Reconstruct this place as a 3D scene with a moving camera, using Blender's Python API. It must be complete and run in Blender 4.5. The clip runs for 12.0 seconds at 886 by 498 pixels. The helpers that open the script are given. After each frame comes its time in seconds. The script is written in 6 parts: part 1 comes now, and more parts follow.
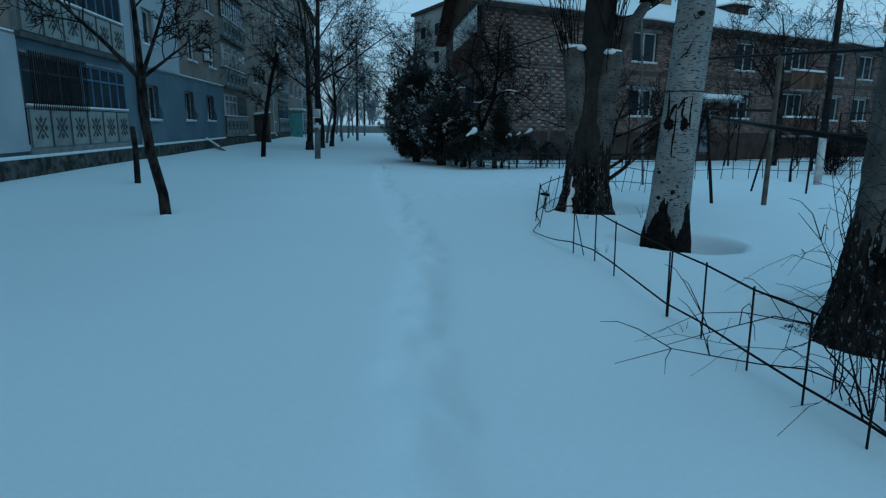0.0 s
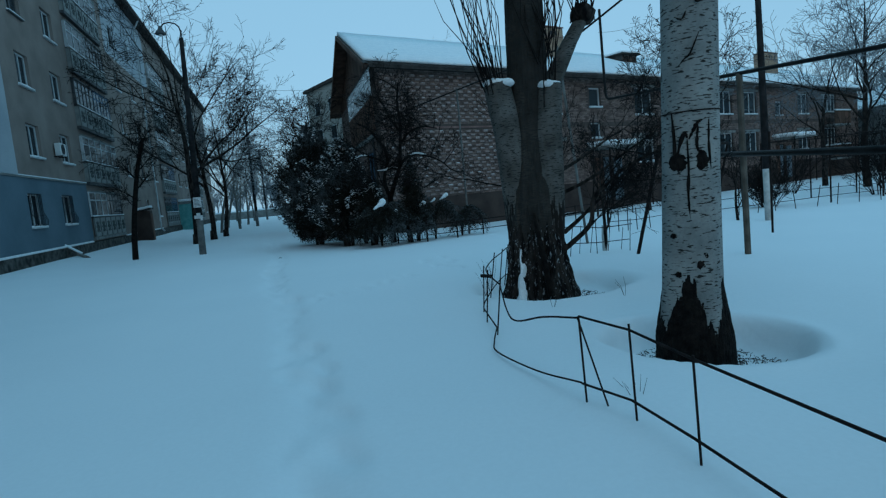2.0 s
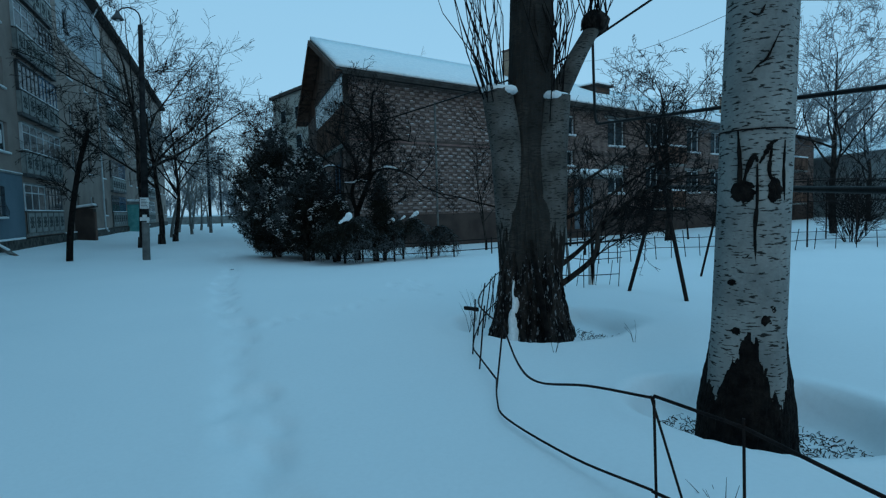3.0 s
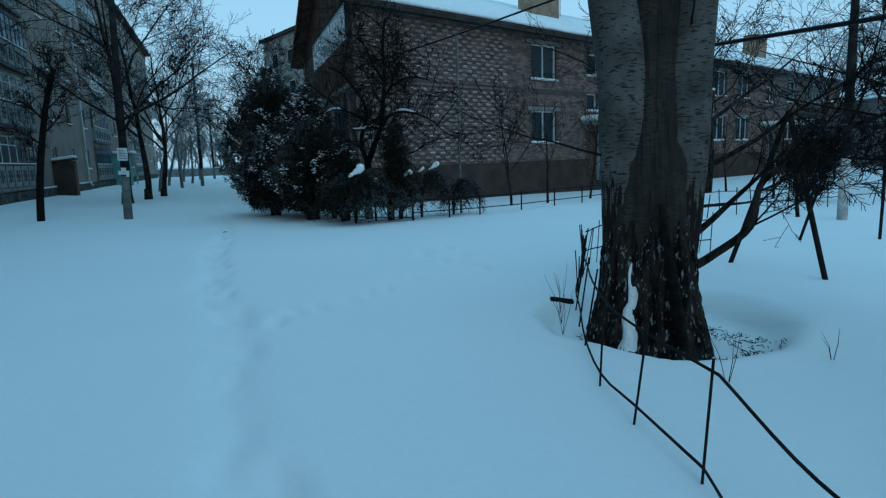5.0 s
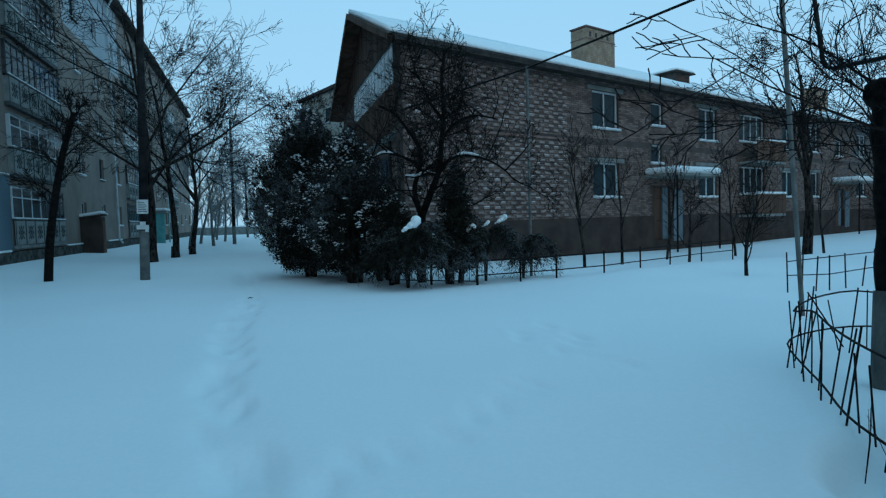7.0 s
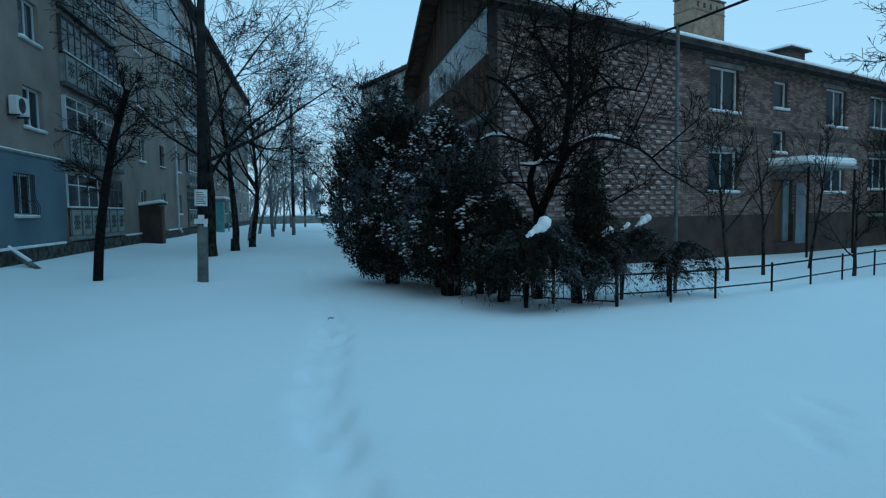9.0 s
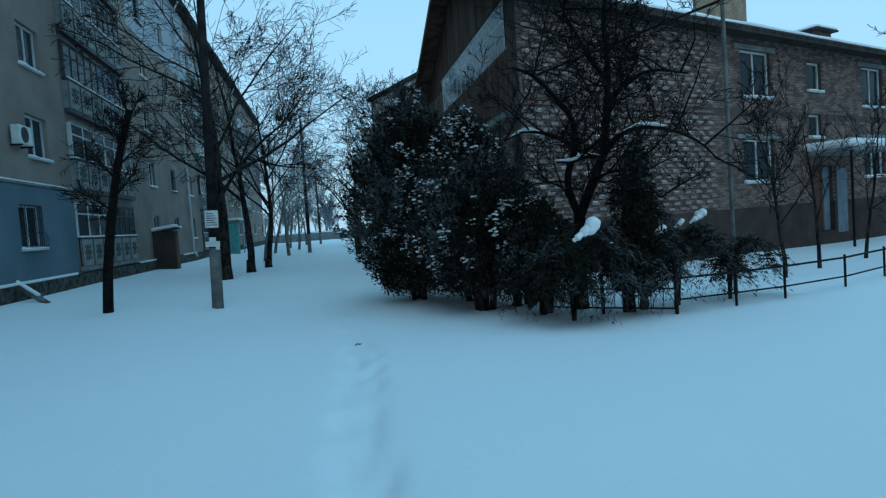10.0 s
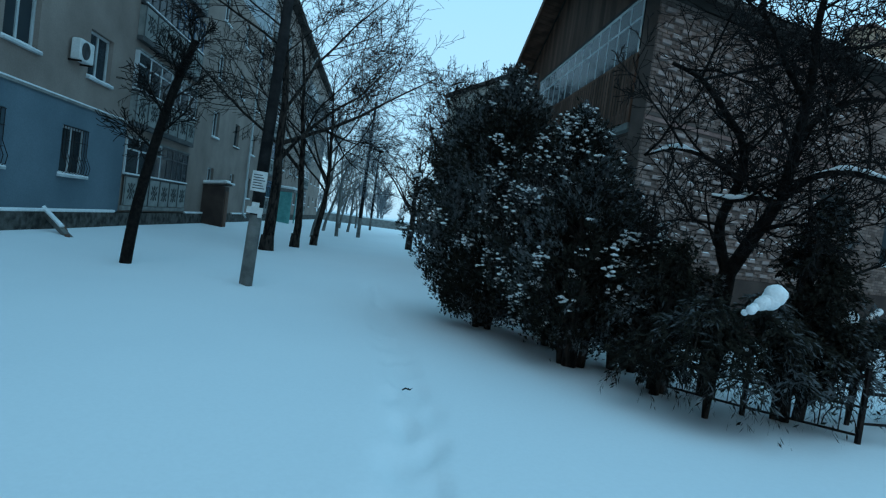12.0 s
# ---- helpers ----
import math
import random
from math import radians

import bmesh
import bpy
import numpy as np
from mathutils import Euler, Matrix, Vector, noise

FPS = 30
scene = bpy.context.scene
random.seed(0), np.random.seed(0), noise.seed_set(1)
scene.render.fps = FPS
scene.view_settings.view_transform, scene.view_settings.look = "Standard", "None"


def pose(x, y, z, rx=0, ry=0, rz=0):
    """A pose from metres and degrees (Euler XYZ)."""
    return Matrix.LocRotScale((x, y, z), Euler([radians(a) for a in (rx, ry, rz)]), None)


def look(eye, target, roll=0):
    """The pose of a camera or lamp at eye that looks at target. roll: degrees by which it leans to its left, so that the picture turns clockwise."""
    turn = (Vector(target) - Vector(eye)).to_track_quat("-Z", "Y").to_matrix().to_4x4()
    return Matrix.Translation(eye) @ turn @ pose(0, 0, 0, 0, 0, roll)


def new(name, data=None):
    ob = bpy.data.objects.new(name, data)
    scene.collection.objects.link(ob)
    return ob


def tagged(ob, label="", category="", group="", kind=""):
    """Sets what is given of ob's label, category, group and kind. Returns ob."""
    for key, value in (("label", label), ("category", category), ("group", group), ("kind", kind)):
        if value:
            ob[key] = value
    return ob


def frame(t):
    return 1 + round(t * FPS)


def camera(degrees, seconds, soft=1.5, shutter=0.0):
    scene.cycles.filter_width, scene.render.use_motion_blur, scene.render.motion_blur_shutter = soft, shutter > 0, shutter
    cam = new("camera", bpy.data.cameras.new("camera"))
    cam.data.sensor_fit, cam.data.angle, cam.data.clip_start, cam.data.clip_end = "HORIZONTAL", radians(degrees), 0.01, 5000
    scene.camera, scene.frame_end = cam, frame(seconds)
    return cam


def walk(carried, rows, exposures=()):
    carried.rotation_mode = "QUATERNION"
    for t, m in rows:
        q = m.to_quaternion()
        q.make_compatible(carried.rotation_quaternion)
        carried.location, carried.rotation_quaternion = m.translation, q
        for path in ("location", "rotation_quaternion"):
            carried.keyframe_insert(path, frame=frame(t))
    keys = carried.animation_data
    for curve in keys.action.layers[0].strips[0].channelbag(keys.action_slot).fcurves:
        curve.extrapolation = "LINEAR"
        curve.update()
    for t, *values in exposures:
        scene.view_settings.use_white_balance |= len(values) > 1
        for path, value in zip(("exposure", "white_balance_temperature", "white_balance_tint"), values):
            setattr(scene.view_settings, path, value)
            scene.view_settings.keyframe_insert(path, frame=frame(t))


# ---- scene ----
cam = camera(74.36, 12.0, soft=1.25)
PATH = [
    (0.0, (0.106, -2.452, 1.531), (0.665, 1.420, 0.697), 0.69),
    (0.5, (0.295, -1.547, 1.518), (0.978, 2.254, 0.475), -2.79),
    (1.0, (0.646, -0.686, 1.471), (1.579, 3.090, 0.538), -4.21),
    (1.5, (0.614, -0.158, 1.535), (1.702, 3.640, 0.910), -0.83),
    (2.0, (0.717, 0.602, 1.522), (1.847, 4.418, 1.124), -5.41),
    (2.5, (0.723, 1.219, 1.488), (2.086, 4.969, 1.201), -0.52),
    (4.5, (0.936, 3.494, 1.633), (2.603, 7.112, 1.276), -6.49),
    (5.0, (0.860, 4.141, 1.526), (2.277, 7.830, 0.909), -1.86),
    (5.5, (0.927, 5.008, 1.517), (2.357, 8.710, 1.016), -3.90),
    (6.0, (1.099, 5.749, 1.542), (2.391, 9.526, 1.289), -0.08),
    (6.5, (1.078, 6.284, 1.367), (2.403, 10.054, 1.186), -1.81),
    (8.5, (0.687, 9.065, 1.408), (1.656, 12.933, 1.089), 0.17),
    (9.0, (0.621, 9.726, 1.553), (1.551, 13.608, 1.291), -0.87),
    (9.5, (0.607, 10.301, 1.600), (1.482, 14.202, 1.451), 0.98),
    (10.0, (0.570, 10.698, 1.538), (1.403, 14.605, 1.345), -4.12),
    (10.5, (0.553, 11.150, 1.496), (1.262, 15.080, 1.272), -1.73),
    (11.0, (0.644, 11.815, 1.299), (1.508, 15.703, 0.932), 9.70),
    (11.5, (0.411, 12.379, 1.491), (0.944, 16.335, 1.234), 4.61),
    (12.0, (0.403, 12.946, 1.586), (0.945, 16.905, 1.422), 7.60),
]
walk(cam, [(t, look(eye, target, roll)) for t, eye, target, roll in PATH],
     [(0.0, 0.15, 5920, 8), (2.5, 0.3, 5960, 8), (5.5, 0.5, 6000, 8), (9.5, 0.64, 6050, 9), (12.0, 0.84, 6120, 9)])

# ---- world and sun: a thick overcast at dusk ----
world = bpy.data.worlds.new("overcast")
scene.world = world
world.use_nodes = True
wn, wl = world.node_tree.nodes, world.node_tree.links
wn.clear()
sky = wn.new("ShaderNodeTexSky")
sky.sky_type, sky.sun_disc = "NISHITA", False
sky.sun_elevation, sky.sun_rotation = radians(14), radians(200)
bg_sky = wn.new("ShaderNodeBackground")
bg_sky.inputs["Strength"].default_value = 0.02
wl.new(sky.outputs["Color"], bg_sky.inputs["Color"])
bg_cloud = wn.new("ShaderNodeBackground")
way = wn.new("ShaderNodeTexCoord")
height = wn.new("ShaderNodeSeparateXYZ")
wl.new(way.outputs["Generated"], height.inputs[0])
grade = wn.new("ShaderNodeValToRGB")
grade.color_ramp.elements[0].position, grade.color_ramp.elements[1].position = 0.0, 0.75
grade.color_ramp.elements[0].color, grade.color_ramp.elements[1].color = (0.235, 0.43, 0.57, 1), (0.193, 0.465, 0.64, 1)
low_sky = grade.color_ramp.elements.new(0.3)
low_sky.color = (0.25, 0.455, 0.585, 1)
wl.new(height.outputs["Z"], grade.inputs["Fac"])
wl.new(grade.outputs["Color"], bg_cloud.inputs["Color"])
bg_cloud.inputs["Strength"].default_value = 0.85
both = wn.new("ShaderNodeAddShader")
w_out = wn.new("ShaderNodeOutputWorld")
wl.new(bg_sky.outputs[0], both.inputs[0])
wl.new(bg_cloud.outputs[0], both.inputs[1])
wl.new(both.outputs[0], w_out.inputs["Surface"])
sun_data = bpy.data.lights.new("sun", "SUN")
sun_data.energy, sun_data.angle, sun_data.color = 0.12, radians(40), (0.75, 0.9, 1.0)
sun = new("sun", sun_data)
sun.matrix_world = look((0, 0, 30), (6, 16, 0))


# ---- materials ----
def material(name, a, b, scale=8.0, rough=0.8, bump=0.3, fine=60.0, metal=0.0, stretch=(1, 1, 1), random_tint=0.0, spread=(0.35, 0.65), grain_mix=0.35, spec=0.12):
    """Two colours mixed by coarse noise, darkened by fine grain, with relief."""
    m = bpy.data.materials.new(name)
    m.use_nodes = True
    n, l = m.node_tree.nodes, m.node_tree.links
    bsdf = n["Principled BSDF"]
    bsdf.inputs["Roughness"].default_value = rough
    bsdf.inputs["Metallic"].default_value = metal
    bsdf.inputs["Specular IOR Level"].default_value = spec
    co = n.new("ShaderNodeTexCoord")
    mp = n.new("ShaderNodeMapping")
    mp.inputs["Scale"].default_value = stretch
    l.new(co.outputs["Object"], mp.inputs["Vector"])
    n1 = n.new("ShaderNodeTexNoise")
    n1.inputs["Scale"].default_value, n1.inputs["Detail"].default_value = scale, 6
    n2 = n.new("ShaderNodeTexNoise")
    n2.inputs["Scale"].default_value, n2.inputs["Detail"].default_value = fine, 4
    for x in (n1, n2):
        l.new(mp.outputs[0], x.inputs["Vector"])
    ramp = n.new("ShaderNodeValToRGB")
    ramp.color_ramp.elements[0].position, ramp.color_ramp.elements[1].position = spread
    ramp.color_ramp.elements[0].color, ramp.color_ramp.elements[1].color = (*a, 1), (*b, 1)
    l.new(n1.outputs["Fac"], ramp.inputs["Fac"])
    grain = n.new("ShaderNodeMixRGB")
    grain.blend_type = "MULTIPLY"
    grain.inputs["Fac"].default_value = grain_mix
    l.new(ramp.outputs["Color"], grain.inputs[1])
    l.new(n2.outputs["Color"], grain.inputs[2])
    gray = n.new("ShaderNodeRGBToBW")
    l.new(n2.outputs["Color"], gray.inputs[0])
    scl = n.new("ShaderNodeMapRange")
    scl.inputs["From Min"].default_value, scl.inputs["From Max"].default_value = 0.25, 0.75
    scl.inputs["To Min"].default_value, scl.inputs["To Max"].default_value = 0.5, 1.3
    l.new(gray.outputs[0], scl.inputs["Value"])
    l.new(scl.outputs[0], grain.inputs[2])
    out = grain.outputs[0]
    if random_tint:
        info = n.new("ShaderNodeObjectInfo")
        rng = n.new("ShaderNodeMapRange")
        rng.inputs["To Min"].default_value, rng.inputs["To Max"].default_value = 1 - random_tint, 1 + random_tint
        l.new(info.outputs["Random"], rng.inputs["Value"])
        tint = n.new("ShaderNodeMixRGB")
        tint.blend_type = "MULTIPLY"
        tint.inputs["Fac"].default_value = 1
        l.new(out, tint.inputs[1])
        l.new(rng.outputs[0], tint.inputs[2])
        out = tint.outputs[0]
    l.new(out, bsdf.inputs["Base Color"])
    if bump:
        add = n.new("ShaderNodeMath")
        add.operation = "ADD"
        l.new(n1.outputs["Fac"], add.inputs[0])
        l.new(n2.outputs["Fac"], add.inputs[1])
        bp = n.new("ShaderNodeBump")
        bp.inputs["Strength"].default_value, bp.inputs["Distance"].default_value = bump, 0.02
        l.new(add.outputs[0], bp.inputs["Height"])
        l.new(bp.outputs[0], bsdf.inputs["Normal"])
    return m


def glass_material(name, tint):
    m = bpy.data.materials.new(name)
    m.use_nodes = True
    bsdf = m.node_tree.nodes["Principled BSDF"]
    bsdf.inputs["Base Color"].default_value = (*tint, 1)
    bsdf.inputs["Roughness"].default_value = 0.06
    bsdf.inputs["Transmission Weight"].default_value = 0.35
    bsdf.inputs["IOR"].default_value = 1.2
    bsdf.inputs["Specular IOR Level"].default_value = 0.22
    return m


SNOW = material("snow", (0.80, 0.82, 0.84), (0.86, 0.87, 0.88), 0.4, 0.9, 0.05, 30.0, spread=(0.1, 0.9), grain_mix=0.06)
SNOW_CAP = material("snow_cap", (0.78, 0.8, 0.82), (0.88, 0.88, 0.88), 5.0, 0.9, 0.3, 40.0)
PLASTER = material("plaster", (0.215, 0.172, 0.15), (0.295, 0.24, 0.21), 0.7, 0.9, 0.25, 30.0)
BLUE_PAINT = material("blue_paint", (0.105, 0.15, 0.182), (0.142, 0.192, 0.228), 0.6, 0.85, 0.15, 25.0)
PALE_PAINT = material("pale_paint", (0.34, 0.37, 0.40), (0.45, 0.47, 0.49), 0.5, 0.85, 0.15, 25.0)
RUBBLE = material("rubble", (0.03, 0.028, 0.026), (0.12, 0.115, 0.105), 5.0, 0.95, 1.0, 30.0)
CONCRETE = material("concrete", (0.16, 0.165, 0.16), (0.26, 0.26, 0.245), 2.5, 0.9, 0.3, 40.0)
PANEL = material("panel", (0.19, 0.20, 0.195), (0.28, 0.285, 0.27), 3.0, 0.85, 0.3, 35.0, random_tint=0.12)
FRAME_WHITE = material("frame_white", (0.42, 0.45, 0.46), (0.58, 0.60, 0.61), 2.0, 0.5, 0.05, 30.0)
FRAME_DARK = material("frame_dark", (0.05, 0.055, 0.06), (0.10, 0.10, 0.10), 3.0, 0.6, 0.1, 40.0)
FRAME_BLUE = material("frame_blue", (0.06, 0.12, 0.2), (0.10, 0.18, 0.28), 3.0, 0.6, 0.1, 40.0)
GLASS = glass_material("glass", (0.05, 0.065, 0.075))
CURTAIN = material("curtain", (0.30, 0.30, 0.28), (0.52, 0.52, 0.5), 1.4, 0.95, 0.1, 10.0, stretch=(1, 6, 0.4))
# dark colour that stands in for the shade inside rooms and flues
UNLIT_INSIDE = material("room", (0.04, 0.04, 0.045), (0.09, 0.085, 0.08), 0.8, 0.95, 0.0)
ROOF_EDGE = material("roof_edge", (0.035, 0.03, 0.027), (0.07, 0.06, 0.055), 3.0, 0.9, 0.2, 40.0)
BRICK = material("brick", (0.14, 0.085, 0.076), (0.225, 0.142, 0.125), 3.0, 0.9, 0.35, 60.0, random_tint=0.22)
BRICK_PALE = material("brick_pale", (0.22, 0.165, 0.15), (0.33, 0.255, 0.235), 4.0, 0.9, 0.35, 60.0, random_tint=0.15)
MORTAR = material("mortar", (0.08, 0.062, 0.055), (0.115, 0.09, 0.08), 2.0, 0.95, 0.3, 60.0)
PLINTH = material("plinth", (0.05, 0.036, 0.032), (0.08, 0.058, 0.05), 1.5, 0.9, 0.35, 30.0)
DARK_WOOD = material("dark_wood", (0.075, 0.042, 0.03), (0.15, 0.085, 0.062), 2.5, 0.85, 0.3, 30.0, stretch=(1, 1, 0.15), random_tint=0.25)
SLATE = material("slate", (0.05, 0.048, 0.046), (0.09, 0.086, 0.082), 3.0, 0.9, 0.3, 40.0)
ORNAMENT = material("ornament", (0.06, 0.065, 0.065), (0.10, 0.105, 0.10), 3.0, 0.9, 0.2, 40.0)
PALE_BLUE = material("pale_blue_paint", (0.13, 0.17, 0.20), (0.19, 0.23, 0.26), 3.0, 0.6, 0.1, 40.0)
TEAL = material("teal_paint", (0.10, 0.30, 0.29), (0.16, 0.40, 0.38), 3.0, 0.6, 0.1, 40.0)
IRON = material("iron", (0.008, 0.006, 0.006), (0.024, 0.016, 0.014), 12.0, 0.75, 0.4, 90.0)
PIPE_PAINT = material("pipe_paint", (0.007, 0.006, 0.006), (0.016, 0.014, 0.013), 8.0, 0.6, 0.3, 60.0)
OCHRE_PIPE = material("ochre_pipe", (0.07, 0.06, 0.05), (0.13, 0.11, 0.09), 6.0, 0.7, 0.3, 60.0)
BARK = material("bark", (0.006, 0.005, 0.005), (0.045, 0.036, 0.031), 12.0, 0.95, 1.0, 60.0, stretch=(1, 1, 0.35), spread=(0.4, 0.6))
BARK_DARK = material("bark_dark", (0.005, 0.004, 0.004), (0.018, 0.014, 0.012), 14.0, 0.95, 1.0, 60.0)
BARK_GREY = material("bark_grey", (0.10, 0.10, 0.095), (0.20, 0.195, 0.18), 4.0, 0.9, 0.6, 60.0, stretch=(1, 1, 0.5))
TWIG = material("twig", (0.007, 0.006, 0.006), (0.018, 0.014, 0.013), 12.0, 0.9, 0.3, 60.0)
# pale twig colour for far trees: distance haze put into the base colour
TWIG_HAZED = material("twig_frost", (0.10, 0.11, 0.12), (0.22, 0.235, 0.25), 5.0, 0.95, 0.2, 40.0)
POLE = material("pole_concrete", (0.11, 0.11, 0.105), (0.19, 0.185, 0.175), 5.0, 0.9, 0.4, 50.0)
POLE_TAR = material("pole_tar", (0.012, 0.011, 0.012), (0.03, 0.028, 0.028), 5.0, 0.9, 0.3, 50.0)
WHITEWASH = material("whitewash", (0.36, 0.36, 0.35), (0.58, 0.58, 0.56), 6.0, 0.95, 0.3, 50.0)
PAPER = material("paper", (0.55, 0.55, 0.54), (0.72, 0.72, 0.70), 6.0, 0.9, 0.05, 60.0)
INK = material("ink", (0.03, 0.03, 0.035), (0.06, 0.06, 0.06), 6.0, 0.9, 0.0)
AC_WHITE = material("ac_white", (0.55, 0.56, 0.55), (0.68, 0.69, 0.68), 3.0, 0.45, 0.05, 30.0)
HUT_WALL = material("hut_wall", (0.27, 0.27, 0.265), (0.36, 0.36, 0.35), 0.6, 0.95, 0.2, 10.0)
FAR_PLASTER = material("far_plaster", (0.30, 0.29, 0.26), (0.38, 0.37, 0.34), 0.4, 0.95, 0.1, 8.0)
LITTER = material("litter", (0.01, 0.008, 0.007), (0.04, 0.032, 0.024), 20.0, 0.95, 0.5, 80.0)


def bark_birch(name, a, b, cut):
    """Pale poplar bark: grey-white with short dark cross-marks and diamond scars."""
    m = material(name, a, b, 3.0, 0.85, 0.4, 45.0)
    n, l = m.node_tree.nodes, m.node_tree.links
    bsdf = n["Principled BSDF"]
    old = bsdf.inputs["Base Color"].links[0].from_socket
    co = n.new("ShaderNodeTexCoord")
    mp = n.new("ShaderNodeMapping")
    mp.inputs["Scale"].default_value = (9, 9, 42)
    l.new(co.outputs["Object"], mp.inputs["Vector"])
    marks = n.new("ShaderNodeTexNoise")
    marks.inputs["Scale"].default_value, marks.inputs["Detail"].default_value = 1.6, 5
    l.new(mp.outputs[0], marks.inputs["Vector"])
    ramp = n.new("ShaderNodeValToRGB")
    ramp.color_ramp.elements[0].position, ramp.color_ramp.elements[1].position = cut, cut + 0.05
    ramp.color_ramp.elements[0].color, ramp.color_ramp.elements[1].color = (0, 0, 0, 1), (1, 1, 1, 1)
    l.new(marks.outputs["Fac"], ramp.inputs["Fac"])
    mix = n.new("ShaderNodeMixRGB")
    mix.inputs[2].default_value = (0.028, 0.026, 0.024, 1)
    l.new(ramp.outputs["Color"], mix.inputs["Fac"])
    l.new(old, mix.inputs[1])
    l.new(mix.outputs[0], bsdf.inputs["Base Color"])
    return m


BIRCH = bark_birch("pale_poplar_bark", (0.19, 0.195, 0.19), (0.31, 0.31, 0.295), 0.57)
BARK_MID = bark_birch("grey_brown_bark", (0.07, 0.064, 0.058), (0.15, 0.14, 0.128), 0.60)
BARK_CRACKED = bark_birch("cracked_bark", (0.017, 0.014, 0.012), (0.056, 0.048, 0.041), 0.48)

BARK_STEM = bark_birch("grey_stem_bark", (0.06, 0.054, 0.048), (0.135, 0.124, 0.113), 0.555)


def dark_towards_foot(m, level, depth):
    """Old cracked bark takes over from the smooth bark in ragged tongues below a height."""
    n, l = m.node_tree.nodes, m.node_tree.links
    bsdf = n["Principled BSDF"]
    old = bsdf.inputs["Base Color"].links[0].from_socket
    co = n.new("ShaderNodeTexCoord")
    sep = n.new("ShaderNodeSeparateXYZ")
    l.new(co.outputs["Object"], sep.inputs[0])
    mp = n.new("ShaderNodeMapping")
    mp.inputs["Scale"].default_value = (26, 26, 4.5)
    l.new(co.outputs["Object"], mp.inputs["Vector"])
    rag = n.new("ShaderNodeTexNoise")
    rag.inputs["Scale"].default_value, rag.inputs["Detail"].default_value = 1.0, 5
    l.new(mp.outputs[0], rag.inputs["Vector"])
    add = n.new("ShaderNodeMath")
    add.operation = "MULTIPLY_ADD"
    add.inputs[1].default_value = depth
    l.new(rag.outputs["Fac"], add.inputs[0])
    l.new(sep.outputs["Z"], add.inputs[2])
    ramp = n.new("ShaderNodeMapRange")
    ramp.inputs["From Min"].default_value, ramp.inputs["From Max"].default_value = level + depth * 0.5 - 0.06, level + depth * 0.5 + 0.06
    l.new(add.outputs[0], ramp.inputs["Value"])
    mix = n.new("ShaderNodeMixRGB")
    mix.inputs[1].default_value = (0.018, 0.014, 0.012, 1)
    l.new(ramp.outputs[0], mix.inputs["Fac"])
    l.new(old, mix.inputs[2])
    l.new(mix.outputs[0], bsdf.inputs["Base Color"])


dark_towards_foot(BARK_STEM, 1.15, 1.5)



def speckled(name, base_a, base_b, fleck, scale, cut, stretch, wide_scale=0.0):
    """A dark material with irregular pale flecks (lodged snow or frost)."""
    m = material(name, base_a, base_b, 12.0, 0.95, 1.0, 60.0, stretch=(1, 1, 0.35), spread=(0.4, 0.6))
    n, l = m.node_tree.nodes, m.node_tree.links
    bsdf = n["Principled BSDF"]
    old = bsdf.inputs["Base Color"].links[0].from_socket
    co = n.new("ShaderNodeTexCoord")
    mp = n.new("ShaderNodeMapping")
    mp.inputs["Scale"].default_value = stretch
    l.new(co.outputs["Object"], mp.inputs["Vector"])
    flecks = n.new("ShaderNodeTexNoise")
    flecks.inputs["Scale"].default_value, flecks.inputs["Detail"].default_value, flecks.inputs["Roughness"].default_value = scale, 4, 0.6
    l.new(mp.outputs[0], flecks.inputs["Vector"])
    val = flecks.outputs["Fac"]
    if wide_scale:
        wide = n.new("ShaderNodeTexNoise")
        wide.inputs["Scale"].default_value, wide.inputs["Detail"].default_value = wide_scale, 2
        l.new(co.outputs["Object"], wide.inputs["Vector"])
        geo = n.new("ShaderNodeNewGeometry")
        mul = n.new("ShaderNodeMath")
        mul.operation = "MULTIPLY_ADD"
        mul.inputs[1].default_value = 0.35
        l.new(geo.outputs["Random Per Island"], mul.inputs[0])
        l.new(wide.outputs["Fac"], mul.inputs[2])
        val = mul.outputs[0]
    ramp = n.new("ShaderNodeValToRGB")
    ramp.color_ramp.elements[0].position, ramp.color_ramp.elements[1].position = cut, cut + 0.06
    ramp.color_ramp.elements[0].color, ramp.color_ramp.elements[1].color = (0, 0, 0, 1), (1, 1, 1, 1)
    l.new(val, ramp.inputs["Fac"])
    mix = n.new("ShaderNodeMixRGB")
    mix.inputs[2].default_value = (*fleck, 1)
    l.new(ramp.outputs["Color"], mix.inputs["Fac"])
    l.new(old, mix.inputs[1])
    l.new(mix.outputs[0], bsdf.inputs["Base Color"])
    return m


THUJA = speckled("thuja", (0.0105, 0.0098, 0.008), (0.029, 0.0272, 0.02), (0.10, 0.107, 0.112), 1.0, 0.71, (1, 1, 1), 0.9)
BARK_SNOWY = speckled("snowy_bark", (0.006, 0.005, 0.005), (0.036, 0.029, 0.025), (0.24, 0.245, 0.25), 1.0, 0.59, (32, 32, 13))


